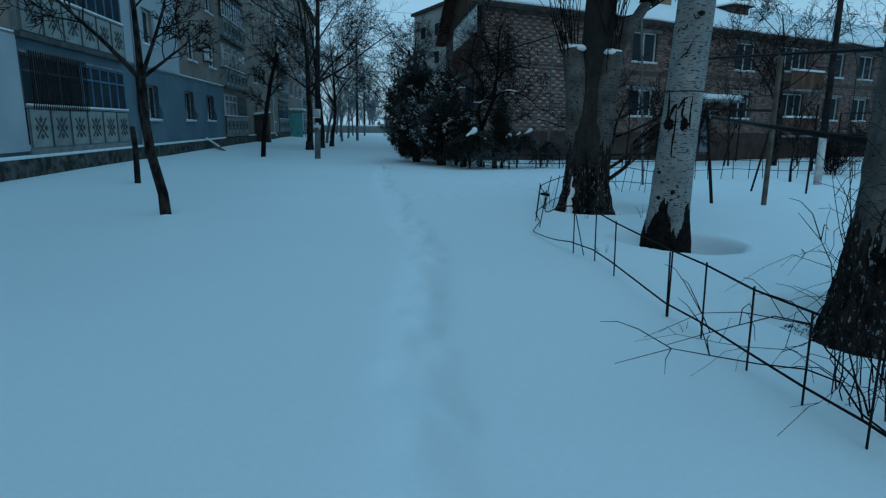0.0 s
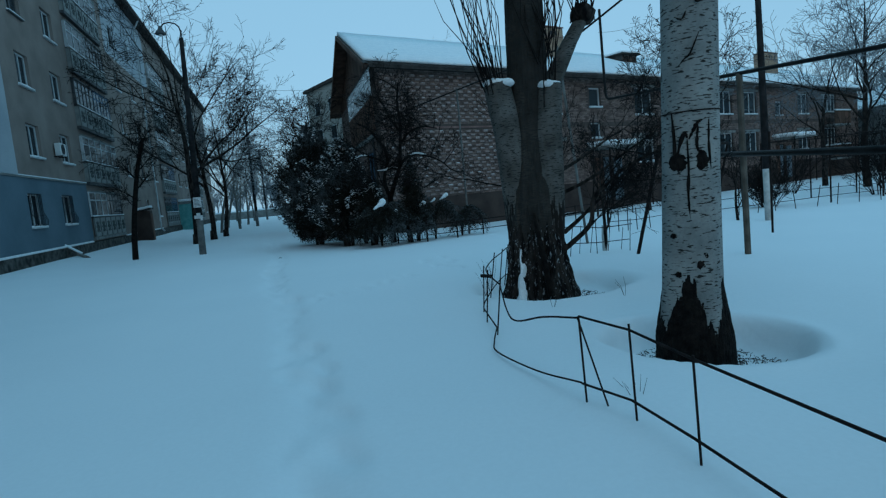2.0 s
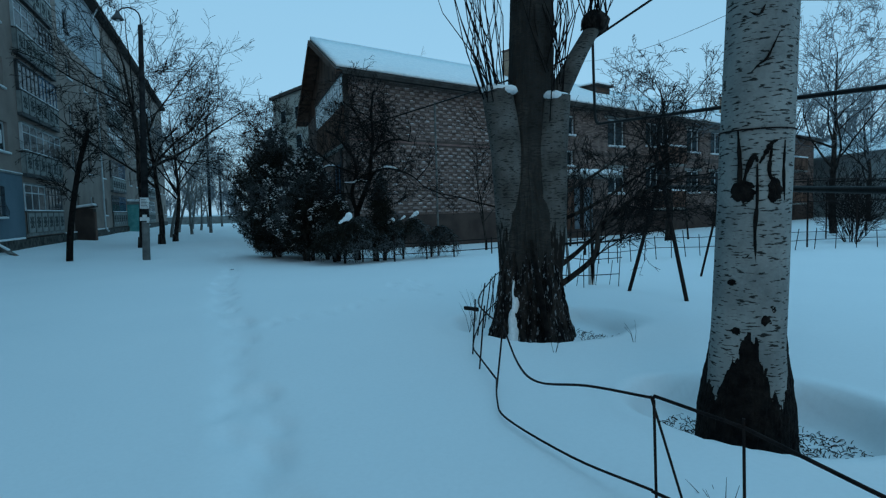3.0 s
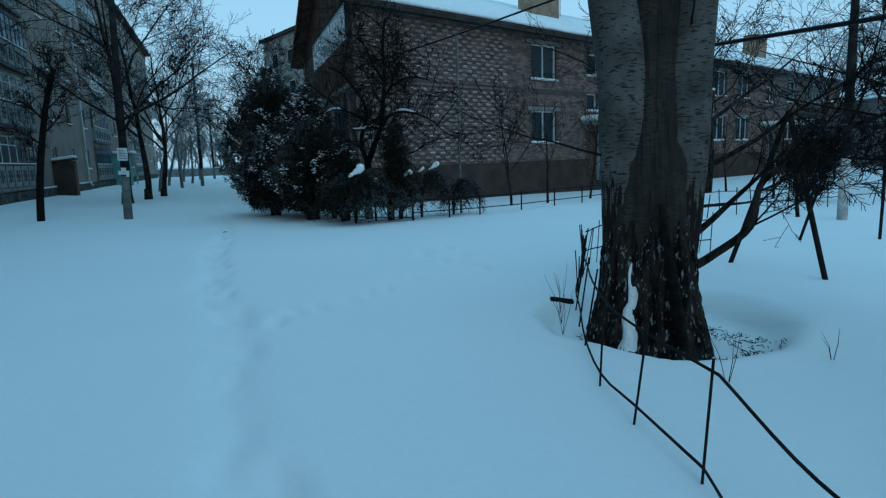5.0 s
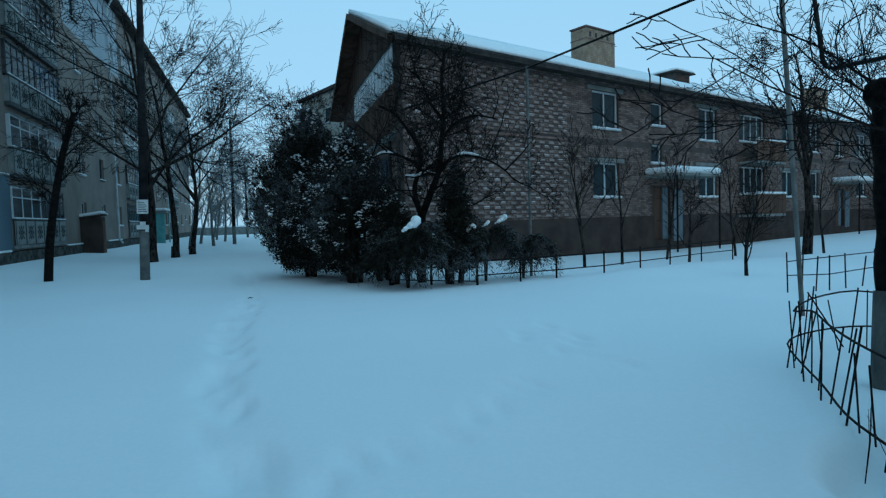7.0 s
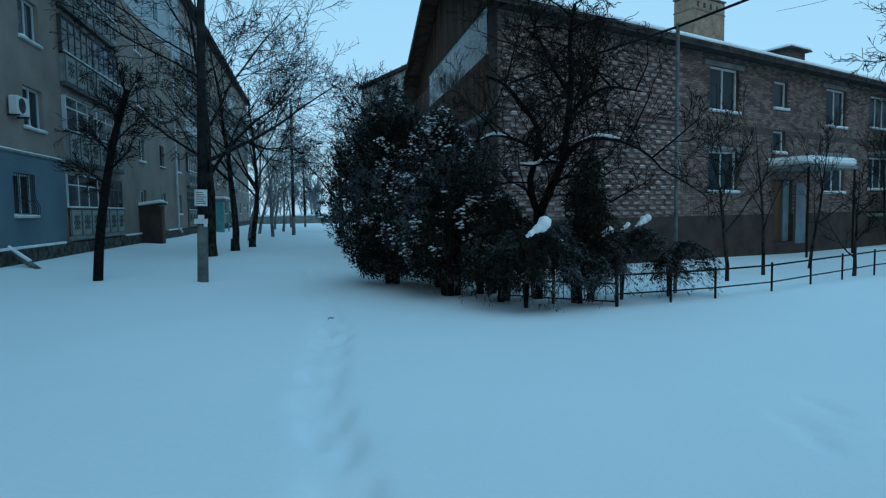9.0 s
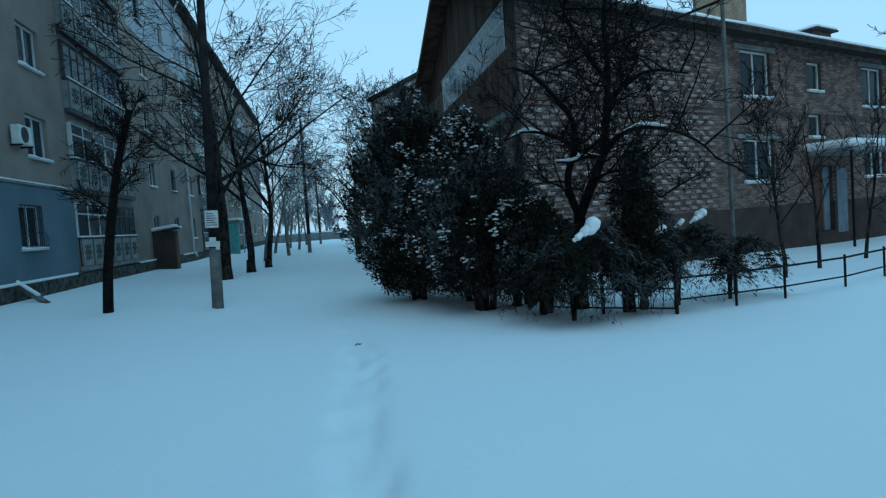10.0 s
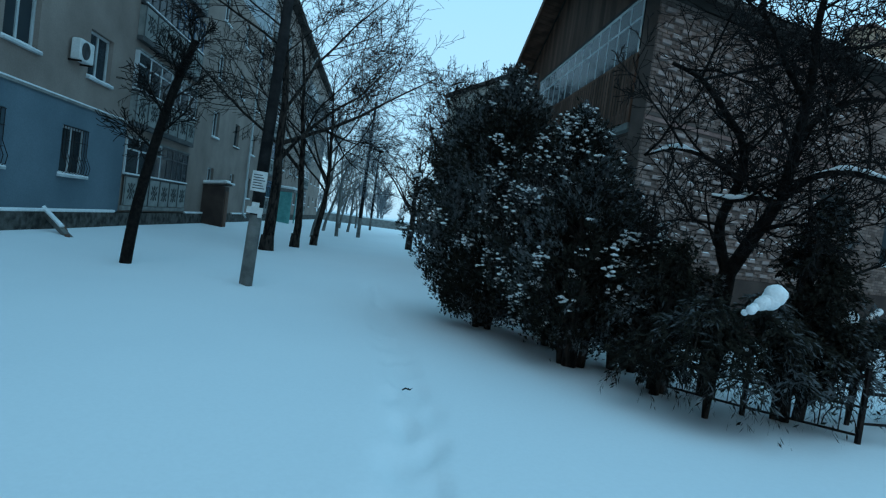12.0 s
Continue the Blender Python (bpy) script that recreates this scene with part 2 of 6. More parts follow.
# ---- mesh helpers ----
class Mesh:
    """Collects vertices and faces for one mesh."""

    def __init__(self):
        self.v, self.f = [], []

    def quadstrip(self, rings, closed=True, cap=True):
        base, k = len(self.v), len(rings[0])
        for ring in rings:
            self.v.extend(ring)
        for i in range(len(rings) - 1):
            for j in range(k if closed else k - 1):
                a, b = base + i * k + j, base + i * k + (j + 1) % k
                self.f.append((a, b, b + k, a + k))
        if cap and closed:
            self.f.append(tuple(base + j for j in reversed(range(k))))
            self.f.append(tuple(base + (len(rings) - 1) * k + j for j in range(k)))
        return self

    def box(self, x0, y0, z0, x1, y1, z1, m=None, bevel=0.0):
        x0, x1, y0, y1, z0, z1 = min(x0, x1), max(x0, x1), min(y0, y1), max(y0, y1), min(z0, z1), max(z0, z1)
        if bevel:
            b = min(bevel, (x1 - x0) / 3, (y1 - y0) / 3, (z1 - z0) / 3)
            def ring(z, e):
                return [(x0 + e, y0 + b + e, z), (x0 + b + e, y0 + e, z), (x1 - b - e, y0 + e, z), (x1 - e, y0 + b + e, z),
                        (x1 - e, y1 - b - e, z), (x1 - b - e, y1 - e, z), (x0 + b + e, y1 - e, z), (x0 + e, y1 - b - e, z)]
            rings = [ring(z0, b * 0.7), ring(z0 + b, 0), ring(z1 - b, 0), ring(z1, b * 0.7)]
        else:
            rings = [[(x0, y0, z), (x1, y0, z), (x1, y1, z), (x0, y1, z)] for z in (z0, z1)]
        if m is not None:
            rings = [[tuple(m @ Vector(p)) for p in r] for r in rings]
        return self.quadstrip(rings)

    def tube(self, points, radii, sides=6, cap=True):
        pts = [Vector(p) for p in points]
        if not hasattr(radii, "__len__"):
            radii = [radii] * len(pts)
        rings, side = [], None
        for i, p in enumerate(pts):
            d = (pts[min(i + 1, len(pts) - 1)] - pts[max(i - 1, 0)])
            d = d.normalized() if d.length > 1e-9 else Vector((0, 0, 1))
            if side is None:
                side = d.cross(Vector((0.31, 0.17, 0.93)) if abs(d.z) < 0.9 else Vector((1, 0.2, 0)))
            side = (side - d * side.dot(d)).normalized()
            up = d.cross(side)
            r = radii[i]
            rings.append([tuple(p + (side * math.cos(2 * math.pi * k / sides) + up * math.sin(2 * math.pi * k / sides)) * r) for k in range(sides)])
        return self.quadstrip(rings, cap=cap)

    def blob(self, c, r, seed=0, squash=0.6, rings=5, sides=8, rough=0.25):
        rg, out = random.Random(seed), []
        for i in range(rings + 1):
            a = math.pi * i / rings
            rad = max(math.sin(a), 0.02)
            out.append([(c[0] + r * rad * math.cos(2 * math.pi * k / sides) * (1 + rg.uniform(-rough, rough)),
                         c[1] + r * rad * math.sin(2 * math.pi * k / sides) * (1 + rg.uniform(-rough, rough)),
                         c[2] - r * squash * math.cos(a) * (1 + rg.uniform(-rough, rough) * 0.5)) for k in range(sides)])
        return self.quadstrip(out)

    def data(self, name, mat, smooth=False):
        me = bpy.data.meshes.new(name)
        me.from_pydata(self.v, [], self.f)
        me.materials.append(mat)
        if smooth:
            me.polygons.foreach_set("use_smooth", [True] * len(me.polygons))
        me.update()
        return me


def part(name, mesh, mat, parent=None, label="", smooth=False, at=None):
    ob = new(name, mesh.data(name, mat, smooth))
    if parent is not None:
        ob.parent = parent
    if at is not None:
        ob.matrix_basis = at
    if label:
        tagged(ob, label)
    return ob


def thing(name, m, label, category, group="", kind=""):
    ob = new(name)
    ob.empty_display_size = 0.2
    ob.matrix_world = m
    return tagged(ob, label, category, group, kind)


# ---- ground: one sheet of drifted snow ----
TRAIL = [(0.2, -4.0), (0.33, -0.2), (0.46, 1.1), (0.86, 4.2), (0.92, 5.7), (0.82, 8.1), (0.9, 10.3), (0.66, 12.0), (0.8, 13.5), (0.7, 14.4), (0.78, 15.4), (1.0, 18.2), (0.9, 20.7), (0.85, 25.0), (0.5, 32.0), (0.3, 45.0)]
WELLS = [(4.16, 4.82, 0.8, 0.3), (4.42, 8.3, 1.0, 0.2), (4.0, 1.45, 0.75, 0.22), (-3.2, 8.15, 0.25, 0.05), (-1.72, 24.5, 0.35, 0.06)]


def eased(points, steps=5):
    """A smooth curve through the points (Catmull-Rom)."""
    p = [Vector(q) for q in points]
    p = [p[0] * 2 - p[1], *p, p[-1] * 2 - p[-2]]
    out = []
    for a, b, c, d in zip(p, p[1:], p[2:], p[3:]):
        for i in range(steps):
            t = i / steps
            out.append(0.5 * (2 * b + (c - a) * t + (2 * a - 5 * b + 4 * c - d) * t * t + (3 * b - a - 3 * c + d) * t ** 3))
    return out + [p[-2]]


def trail_x(y):
    for (xa, ya), (xb, yb) in zip(TRAIL, TRAIL[1:]):
        if y <= yb:
            return xa + (xb - xa) * max(0.0, (y - ya)) / (yb - ya)
    return TRAIL[-1][0]


_steps = random.Random(5)
STEPS = [(trail_x(-3.5 + 0.36 * i) + (0.11 if i % 2 else -0.11) + _steps.uniform(-0.09, 0.09), -3.5 + 0.36 * i + _steps.uniform(-0.16, 0.16), _steps.uniform(0.015, 0.05)) for i in range(105)]
STEPS += [(1.25 + 0.28 * i + _steps.uniform(-0.08, 0.08), 9.9 + 0.17 * i + _steps.uniform(-0.15, 0.15), 0.035) for i in range(8)]
STEPS += [(4.2 + _steps.uniform(-0.4, 0.4), 11.3 + 0.25 * i, 0.04) for i in range(9)]


def swell(x, y):
    """A low drift under the fence."""
    return 0.1 * math.exp(-((x - 2.8) / 1.0) ** 2 - ((y - 4.0) / 1.5) ** 2)


def ground_z(x, y):
    z = 0.05 * noise.noise((x * 0.16, y * 0.16, 3.1)) + 0.004 * noise.noise((x * 0.9, y * 0.7, 8.0)) + swell(x, y)
    if y < 27:
        d = x - trail_x(y)
        z -= 0.085 * math.exp(-(d / 0.2) ** 2) * (0.6 + 0.6 * noise.noise((x * 2.1, y * 1.7, 1.0)))
        for sx, sy, deep in STEPS:
            if abs(sy - y) < 0.45 and abs(sx - x) < 0.4:
                q = ((x - sx - 0.25 * (y - sy) * math.sin(sy * 9)) / 0.085) ** 2 + ((y - sy) / 0.24) ** 2 + 0.5 * noise.noise((x * 7, y * 5, sy))
                z -= 0.8 * deep * math.exp(-max(0.0, q) ** 1.5) - 0.22 * deep * math.exp(-(q - 2.2) ** 2)
    for wx, wy, r, deep in WELLS:
        q = math.hypot(x - wx - 0.18 * r, y - wy - 0.05 * r) / r
        if q < 2:
            z -= deep / (1 + math.exp((q - 1.0 - 0.18 * noise.noise((x * 1.7, y * 1.7, 4.0))) * 20)) - 0.025 * math.exp(-((q - 1.2) / 0.15) ** 2)
    if x < -4:
        z += 0.25 * (1 - math.exp(-((-4 - x) / 2.5) ** 2)) * min(1.0, max(0.0, (x + 9) / 1.0))
    if x > 5 and y > 20:
        z -= 0.02 * min(14, x - 5)
    return z


def spaced(stops):
    out = []
    for a, b, step in stops:
        k = max(1, round((b - a) / step))
        out += [a + (b - a) * i / k for i in range(k)]
    return out + [stops[-1][1]]


GX = spaced([(-900, -100, 160), (-100, -24, 8), (-24, -6, 0.8), (-6, -1.2, 0.24), (-1.2, 5.6, 0.065), (5.6, 12, 0.25), (12, 40, 1.0), (40, 120, 8), (120, 900, 160)])
GY = spaced([(-900, -100, 160), (-100, -10, 9), (-10, -2.5, 0.5), (-2.5, 21, 0.075), (21, 30, 0.25), (30, 60, 0.9), (60, 140, 8), (140, 1200, 200)])
gm = Mesh()
gm.v = [(x, y, ground_z(x, y)) for y in GY for x in GX]
for i in range(len(GY) - 1):
    for j in range(len(GX) - 1):
        a = i * len(GX) + j
        gm.f.append((a, a + 1, a + 1 + len(GX), a + len(GX)))
ground = part("ground", gm, SNOW, smooth=True)
tagged(ground, "snow-covered ground with a shallow line of footprints", "ground", kind="structure")


# ---- building parts shared by both houses; local frame: x along the facade, y into the house, z up ----
def wall_cells(mesh, x0, x1, z0, z1, y0, y1, openings):
    """A wall slab with rectangular openings cut through it."""
    xs = sorted({x0, x1, *[v for o in openings for v in o[:2] if x0 < v < x1]})
    zs = sorted({z0, z1, *[v for o in openings for v in o[2:4] if z0 < v < z1]})
    for xa, xb in zip(xs, xs[1:]):
        run = None
        for za, zb in zip(zs, zs[1:]):
            cx, cz = (xa + xb) / 2, (za + zb) / 2
            hole = any(o[0] < cx < o[1] and o[2] < cz < o[3] for o in openings)
            if hole:
                if run:
                    mesh.box(xa, y0, run[0], xb, y1, run[1])
                run = None
            else:
                run = (run[0], zb) if run else (za, zb)
        if run:
            mesh.box(xa, y0, run[0], xb, y1, run[1])


WINDOW_DATA = {}


def window(parent, x0, x1, z0, z1, frame_mat=None, depth=0.12, mullions=1, transom=0.0, snow=True, curtain=0, name="window", bars=False, y=0.0):
    """A framed window set into an opening, with panes, a sill and the snow on it."""
    frame_mat = frame_mat or FRAME_WHITE
    w, h = x1 - x0, z1 - z0
    key = (round(w, 2), round(h, 2), frame_mat.name, mullions, transom, snow, curtain, bars, depth)
    if key not in WINDOW_DATA:
        fr, t = Mesh(), 0.07
        fr.box(0, depth, 0, t, depth + 0.07, h).box(w - t, depth, 0, w, depth + 0.07, h)
        fr.box(t, depth, 0, w - t, depth + 0.07, t).box(t, depth, h - t, w - t, depth + 0.07, h)
        cuts = [t] + [w * (k + 1) / (mullions + 1) for k in range(mullions)] + [w - t]
        for c in cuts[1:-1]:
            fr.box(c - 0.035, depth - 0.004, t, c + 0.035, depth + 0.066, h - t)
        if transom:
            fr.box(t, depth - 0.002, h * transom - 0.025, w - t, depth + 0.064, h * transom + 0.025)
        panes = []
        for a, b in zip(cuts, cuts[1:]):
            panes.append(Mesh().box(a + 0.03, depth + 0.028, t - 0.005, b - 0.03, depth + 0.036, h - t + 0.005).data("pane", GLASS))
        sill = Mesh().box(-0.06, -0.1, -0.05, w + 0.06, depth, 0.0, bevel=0.012).data("sill", frame_mat)
        cap = None
        if snow:
            sm = Mesh()
            k = max(4, int(w / 0.12))
            rg = random.Random(int(w * 100))
            sm.quadstrip([[(-0.05 + (w + 0.1) * i / k, -0.1, 0.002), (-0.05 + (w + 0.1) * i / k, depth - 0.005, 0.002),
                           (-0.05 + (w + 0.1) * i / k, depth - 0.005, 0.05 + rg.uniform(0, 0.05)), (-0.05 + (w + 0.1) * i / k, -0.085, 0.03 + rg.uniform(0, 0.03))] for i in range(k + 1)])
            cap = sm.data("sill_snow", SNOW_CAP, True)
        cur = None
        if curtain:
            cm = Mesh()
            span = {1: [(0.02, w * 0.46)], 2: [(0.02, w * 0.3), (w * 0.7, w - 0.02)], 3: [(0.02, w - 0.02)]}[curtain]
            for a, b in span:
                k = max(6, int((b - a) / 0.06))
                cm.quadstrip([[(a + (b - a) * i / k, depth + 0.16 + 0.025 * math.sin(i * 1.9), 0.02), (a + (b - a) * i / k, depth + 0.17 + 0.025 * math.sin(i * 1.9), 0.02),
                               (a + (b - a) * i / k, depth + 0.17 + 0.025 * math.sin(i * 1.9), h - 0.02), (a + (b - a) * i / k, depth + 0.16 + 0.025 * math.sin(i * 1.9), h - 0.02)] for i in range(k + 1)])
            cur = cm.data("curtain", CURTAIN, True)
        grid = None
        if bars:
            bm = Mesh()
            k = max(3, int(w / 0.14))
            for i in range(k + 1):
                x = 0.03 + (w - 0.06) * i / k
                bm.tube([(x, -0.02, h - 0.02), (x, -0.02, h * 0.45), (x, -0.15, h * 0.2), (x, -0.12, h * 0.06), (x, -0.02, 0.03)], 0.009, 4)
            for z in (0.04, h * 0.35, h * 0.7, h - 0.03):
                bm.tube([(0.0, -0.025, z), (w, -0.025, z)], 0.009, 4)
            grid = bm.data("window_bars", IRON)
        WINDOW_DATA[key] = (fr.data(name, frame_mat), panes, sill, cap, cur, grid)
    fr, panes, sill, cap, cur, grid = WINDOW_DATA[key]
    ob = new(name, fr)
    ob.parent = parent
    ob.matrix_basis = pose(x0, y, z0)
    for label, me in [("pane", p) for p in panes] + [("sill", sill), ("sill_snow", cap), ("curtain", cur), ("window_bars", grid)]:
        if me is not None:
            c = new(label, me)
            c.parent = ob
    return ob


# ---- long five-storey apartment block along the street; its front runs nearly along +y ----
BLOCK = pose(-7.84, 0, 0, 0, 0, 89)
Y0, Y1, STOREY, FLOOR, ATTIC = -14.0, 92.0, 2.66, 0.85, 1.7
TOP = FLOOR + 5 * STOREY + ATTIC
STACKS = [-4.0, 15.7, 35.4, 55.4, 75.4]
block = thing("apartment_building", BLOCK, "long five-storey plastered apartment block with glazed balconies", "building")


def block_openings(level):
    out = []
    z = FLOOR + STOREY * level
    for s in STACKS:
        for off, w, lo, hi in ((6.5, 1.0, 0.72, 1.95), (10.6, 1.0, 0.72, 1.95), (14.6, 1.2, 0.72, 1.95)) if s > 30 or s < 10 else ((5.6, 1.2, 0.72, 1.98), (10.2 if level == 0 else 11.1, 1.25, 0.72, 1.98), (13.75 if level == 0 else 14.65, 1.3, 0.72, 1.98)):
            if s > 30 and off == 10.6 and level == 0:
                lo, hi, w = 1.4, 1.95, 0.9
            if level == 0 and s == 55.4 and off == 6.5:
                lo, hi, w = -0.9, 1.5, 1.6
            out.append((s + off - w / 2, s + off + w / 2, z + lo, z + hi))
    return out


BALC = 2.95
for level in range(5):
    z = FLOOR + STOREY * level
    ops = block_openings(level)
    stack_ops = [(s - BALC + 0.02, s + BALC - 0.02, z + 0.95, z + 2.2) for s in STACKS]
    zones = [(Y0, Y1, PLASTER, "wall")]
    if level == 0:
        zones = [(Y0, 32.4, BLUE_PAINT, "painted_wall"), (32.4, Y1, PLASTER, "wall")]
    if level == 4:
        zones = [(Y0, 40.0, PLASTER, "wall"), (40.0, 52.0, PALE_PAINT, "painted_wall"), (52.0, Y1, PLASTER, "wall")]
    for a, b, m, nm in zones:
        wm = Mesh()
        wall_cells(wm, a, b, z if level else FLOOR - 0.2, z + STOREY + (ATTIC if level == 4 else 0), 0, 0.35, [o for o in ops + stack_ops if o[1] > a and o[0] < b])
        part(nm, wm, m, block)
    for k, o in enumerate(ops):
        if level == 0 and o[3] - o[2] > 2:
            continue
        rg = random.Random(level * 50 + k)
        dark = rg.random() < 0.22 and not (level == 1 and 29 < o[0] < 30)
        window(block, *o, FRAME_BLUE if (level == 3 and 49 < o[0] < 51) else (FRAME_DARK if dark else FRAME_WHITE), 0.12, 1, 0.0, True, rg.choice((0, 1, 2, 3, 0)), bars=(level == 0 and o[0] < 32))

# white foam insulation panels glued over two parts of the front, with their windows left open
foam = Mesh()
for a, b, z0, z1 in ((8.0, 12.7, FLOOR - 0.05, 3.4), (18.7, 24.6, 3.47, 8.8), (12.7, 18.7, FLOOR - 0.05, FLOOR + 0.1)):
    wall_cells(foam, a, b, z0, z1, -0.07, 0.0, [o for lv in range(3) for o in block_openings(lv)])
part("insulation_panel", foam, PALE_PAINT, block, "pale foam insulation panels")

drip = Mesh()
drip.box(Y0, -0.05, 3.40, 32.4, 0.0, 3.46)
part("drip_ledge", drip, CONCRETE, block)
dsnow = Mesh().box(Y0, -0.05, 3.462, 32.4, -0.002, 3.50, bevel=0.01)
part("ledge_snow", dsnow, SNOW_CAP, block)
pl = Mesh()
pl.box(Y0, -0.1, -0.5, Y1, 0.3, FLOOR - 0.22)
part("plinth", pl, RUBBLE, block, "rough dark rubble plinth")
pls = Mesh()
for a, b in ((Y0, 32.0), (38.6, 42.6), (46.5, 50.0)):
    pls.box(a, -0.11, FLOOR - 0.218, b, -0.002, FLOOR - 0.14, bevel=0.02)
part("plinth_snow", pls, SNOW_CAP, block)
# dark sheet added close behind the windows in place of unlit rooms
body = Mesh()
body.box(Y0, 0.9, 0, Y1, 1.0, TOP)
part("inner_wall", body, UNLIT_INSIDE, block)
shell = Mesh()
shell.box(Y0, 0.352, -0.5, Y0 + 0.3, 12, TOP).box(Y1 - 0.3, 0.352, -0.5, Y1, 12, TOP).box(Y0 + 0.3, 11.7, -0.5, Y1 - 0.3, 12, TOP)
part("side_wall", shell, PLASTER, block)
roof = Mesh()
roof.box(Y0 - 0.3, -0.55, TOP, Y1 + 0.3, 12.5, TOP + 0.12)
roof.box(Y0 - 0.3, -0.6, TOP + 0.12, Y1 + 0.3, -0.45, TOP + 0.34)
part("roof", roof, ROOF_EDGE, block, "overhanging roof edge")
rsn = Mesh().box(Y0 - 0.2, -0.44, TOP + 0.12, Y1 + 0.2, 12.4, TOP + 0.42, bevel=0.05)
part("roof_snow", rsn, SNOW_CAP, block)
for px in (19.7, 48.9, 70.9):
    dp = Mesh().tube([(px, -0.5, TOP), (px, -0.14, TOP - 0.7), (px, -0.14, 0.7), (px, -0.35, 0.45)], 0.06, 10)
    part("drainpipe", dp, FRAME_WHITE, block, smooth=True)

panel_mesh = None


def balcony(level, s):
    """A glazed balcony: slab, front of relief panels, framed glazing with panes."""
    global panel_mesh
    z = FLOOR + STOREY * level
    out = 0.06 if level == 0 else 0.14
    rg = random.Random(level * 7 + int(s))
    slab = Mesh().box(s - BALC - 0.03, -out - 0.05, z - 0.14, s + BALC + 0.03, -0.002, z, bevel=0.01)
    bal = part("balcony", slab, FRAME_DARK if level else CONCRETE, block)
    n, pw = 6, (2 * BALC) / 6
    if panel_mesh is None:
        pm = Mesh()
        pm.box(0.02, 0, 0.02, pw - 0.02, 0.05, 0.93, bevel=0.012)
        om = Mesh()
        cx, cz = pw / 2, 0.48
        for ang in (45, 135):
            m = pose(cx, -0.012, cz, 0, ang, 0)
            om.box(-0.34, -0.006, -0.018, 0.34, 0.014, 0.018, m)
        for ang in (0, 90, 180, 270):
            m = pose(cx, -0.012, cz, 0, ang, 0) @ pose(0.2, 0, 0, 0, 45, 0)
            om.box(-0.05, -0.006, -0.05, 0.05, 0.012, 0.05, m)
        om.box(0.02, -0.004, 0.02, 0.05, 0.01, 0.93).box(pw - 0.05, -0.004, 0.02, pw - 0.02, 0.01, 0.93)
        panel_mesh = (pm.data("relief_panel", PANEL), om.data("ornament", ORNAMENT))
    for k in range(n):
        for nm, me in (("relief_panel", panel_mesh[0]), ("ornament", panel_mesh[1])):
            p = new(nm, me)
            p.parent = bal
            p.matrix_basis = pose(s - BALC + k * pw, -out - 0.05, z)
    rail = Mesh().box(s - BALC - 0.02, -out - 0.07, z + 0.95, s + BALC + 0.02, -out + 0.06, z + 1.0, bevel=0.008)
    c = part("rail_ledge", rail, FRAME_DARK if rg.random() < 0.7 else CONCRETE, bal)
    cap = Mesh().box(s - BALC, -out - 0.07, z + 1.002, s + BALC, -out - 0.01, z + 1.05, bevel=0.015)
    part("ledge_snow", cap, SNOW_CAP, bal)
    if level:
        for x in (s - BALC, s + BALC - 0.04):
            part("side_panel", Mesh().box(x, -out + 0.002, z + 0.002, x + 0.04, -0.002, z + 0.93), PANEL, bal)
    style = rg.choice(("white", "dark", "split", "white"))
    if abs(s - 35.4) < 1:
        style = ("split", "white", "dark", "split", "white")[level]
    if abs(s - 15.7) < 1:
        style = "blue"
    fr, top, base = Mesh(), z + 2.2, z + 1.0
    mats = {"white": (FRAME_WHITE, FRAME_WHITE), "dark": (FRAME_DARK, FRAME_BLUE), "split": (FRAME_WHITE, FRAME_DARK), "blue": (FRAME_DARK, FRAME_BLUE)}[style]
    for half, mt in ((0, mats[0]), (1, mats[1])):
        xa, xb = (s - BALC, s - 0.05) if half == 0 else (s + 0.05, s + BALC)
        fr = Mesh()
        k = 3 if mt is FRAME_WHITE else 5
        for i in range(k + 1):
            x = xa + (xb - xa) * i / k
            fr.box(x - 0.03, -out, base, x + 0.03, -out + 0.05, top)
        fr.box(xa + 0.03, -out + 0.002, base, xb - 0.03, -out + 0.048, base + 0.06).box(xa + 0.03, -out + 0.002, top - 0.06, xb - 0.03, -out + 0.048, top)
        fr.box(xa + 0.03, -out + 0.004, top - 0.42, xb - 0.03, -out + 0.046, top - 0.37)
        f = part("glazing", fr, mt, bal)
        gl = Mesh().box(xa + 0.01, -out + 0.02, base + 0.03, xb - 0.01, -out + 0.028, top - 0.03)
        part("pane", gl, GLASS, bal)
    lid = Mesh().box(s - BALC - 0.03, -out - 0.04, top, s + BALC + 0.03, -0.002, top + 0.06)
    part("lintel", lid, FRAME_DARK if style == "dark" else CONCRETE, bal)
    for x in (s - BALC, s + BALC - 0.03) if level else ():
        sg = Mesh().box(x, -out + 0.06, base, x + 0.03, -0.002, top)
        part("side_glazing", sg, mats[0], bal)
    if level == 0 and abs(s - 15.7) < 1:
        bm = Mesh()
        for i in range(28):
            x = s - BALC + 0.05 + 2.75 * i / 27
            bm.tube([(x, -0.22, base - 0.1), (x, -0.26, base + 0.1), (x, -0.26, top + 0.05)], 0.012, 4)
        for q in (base + 0.1, (base + top) / 2, top):
            bm.tube([(s - BALC, -0.25, q), (s - 0.1, -0.25, q)], 0.014, 4)
        part("window_bars", bm, IRON, bal, "black iron bars with icicles")
    return bal


for level in range(5):
    for s in STACKS[1:]:
        balcony(level, s)

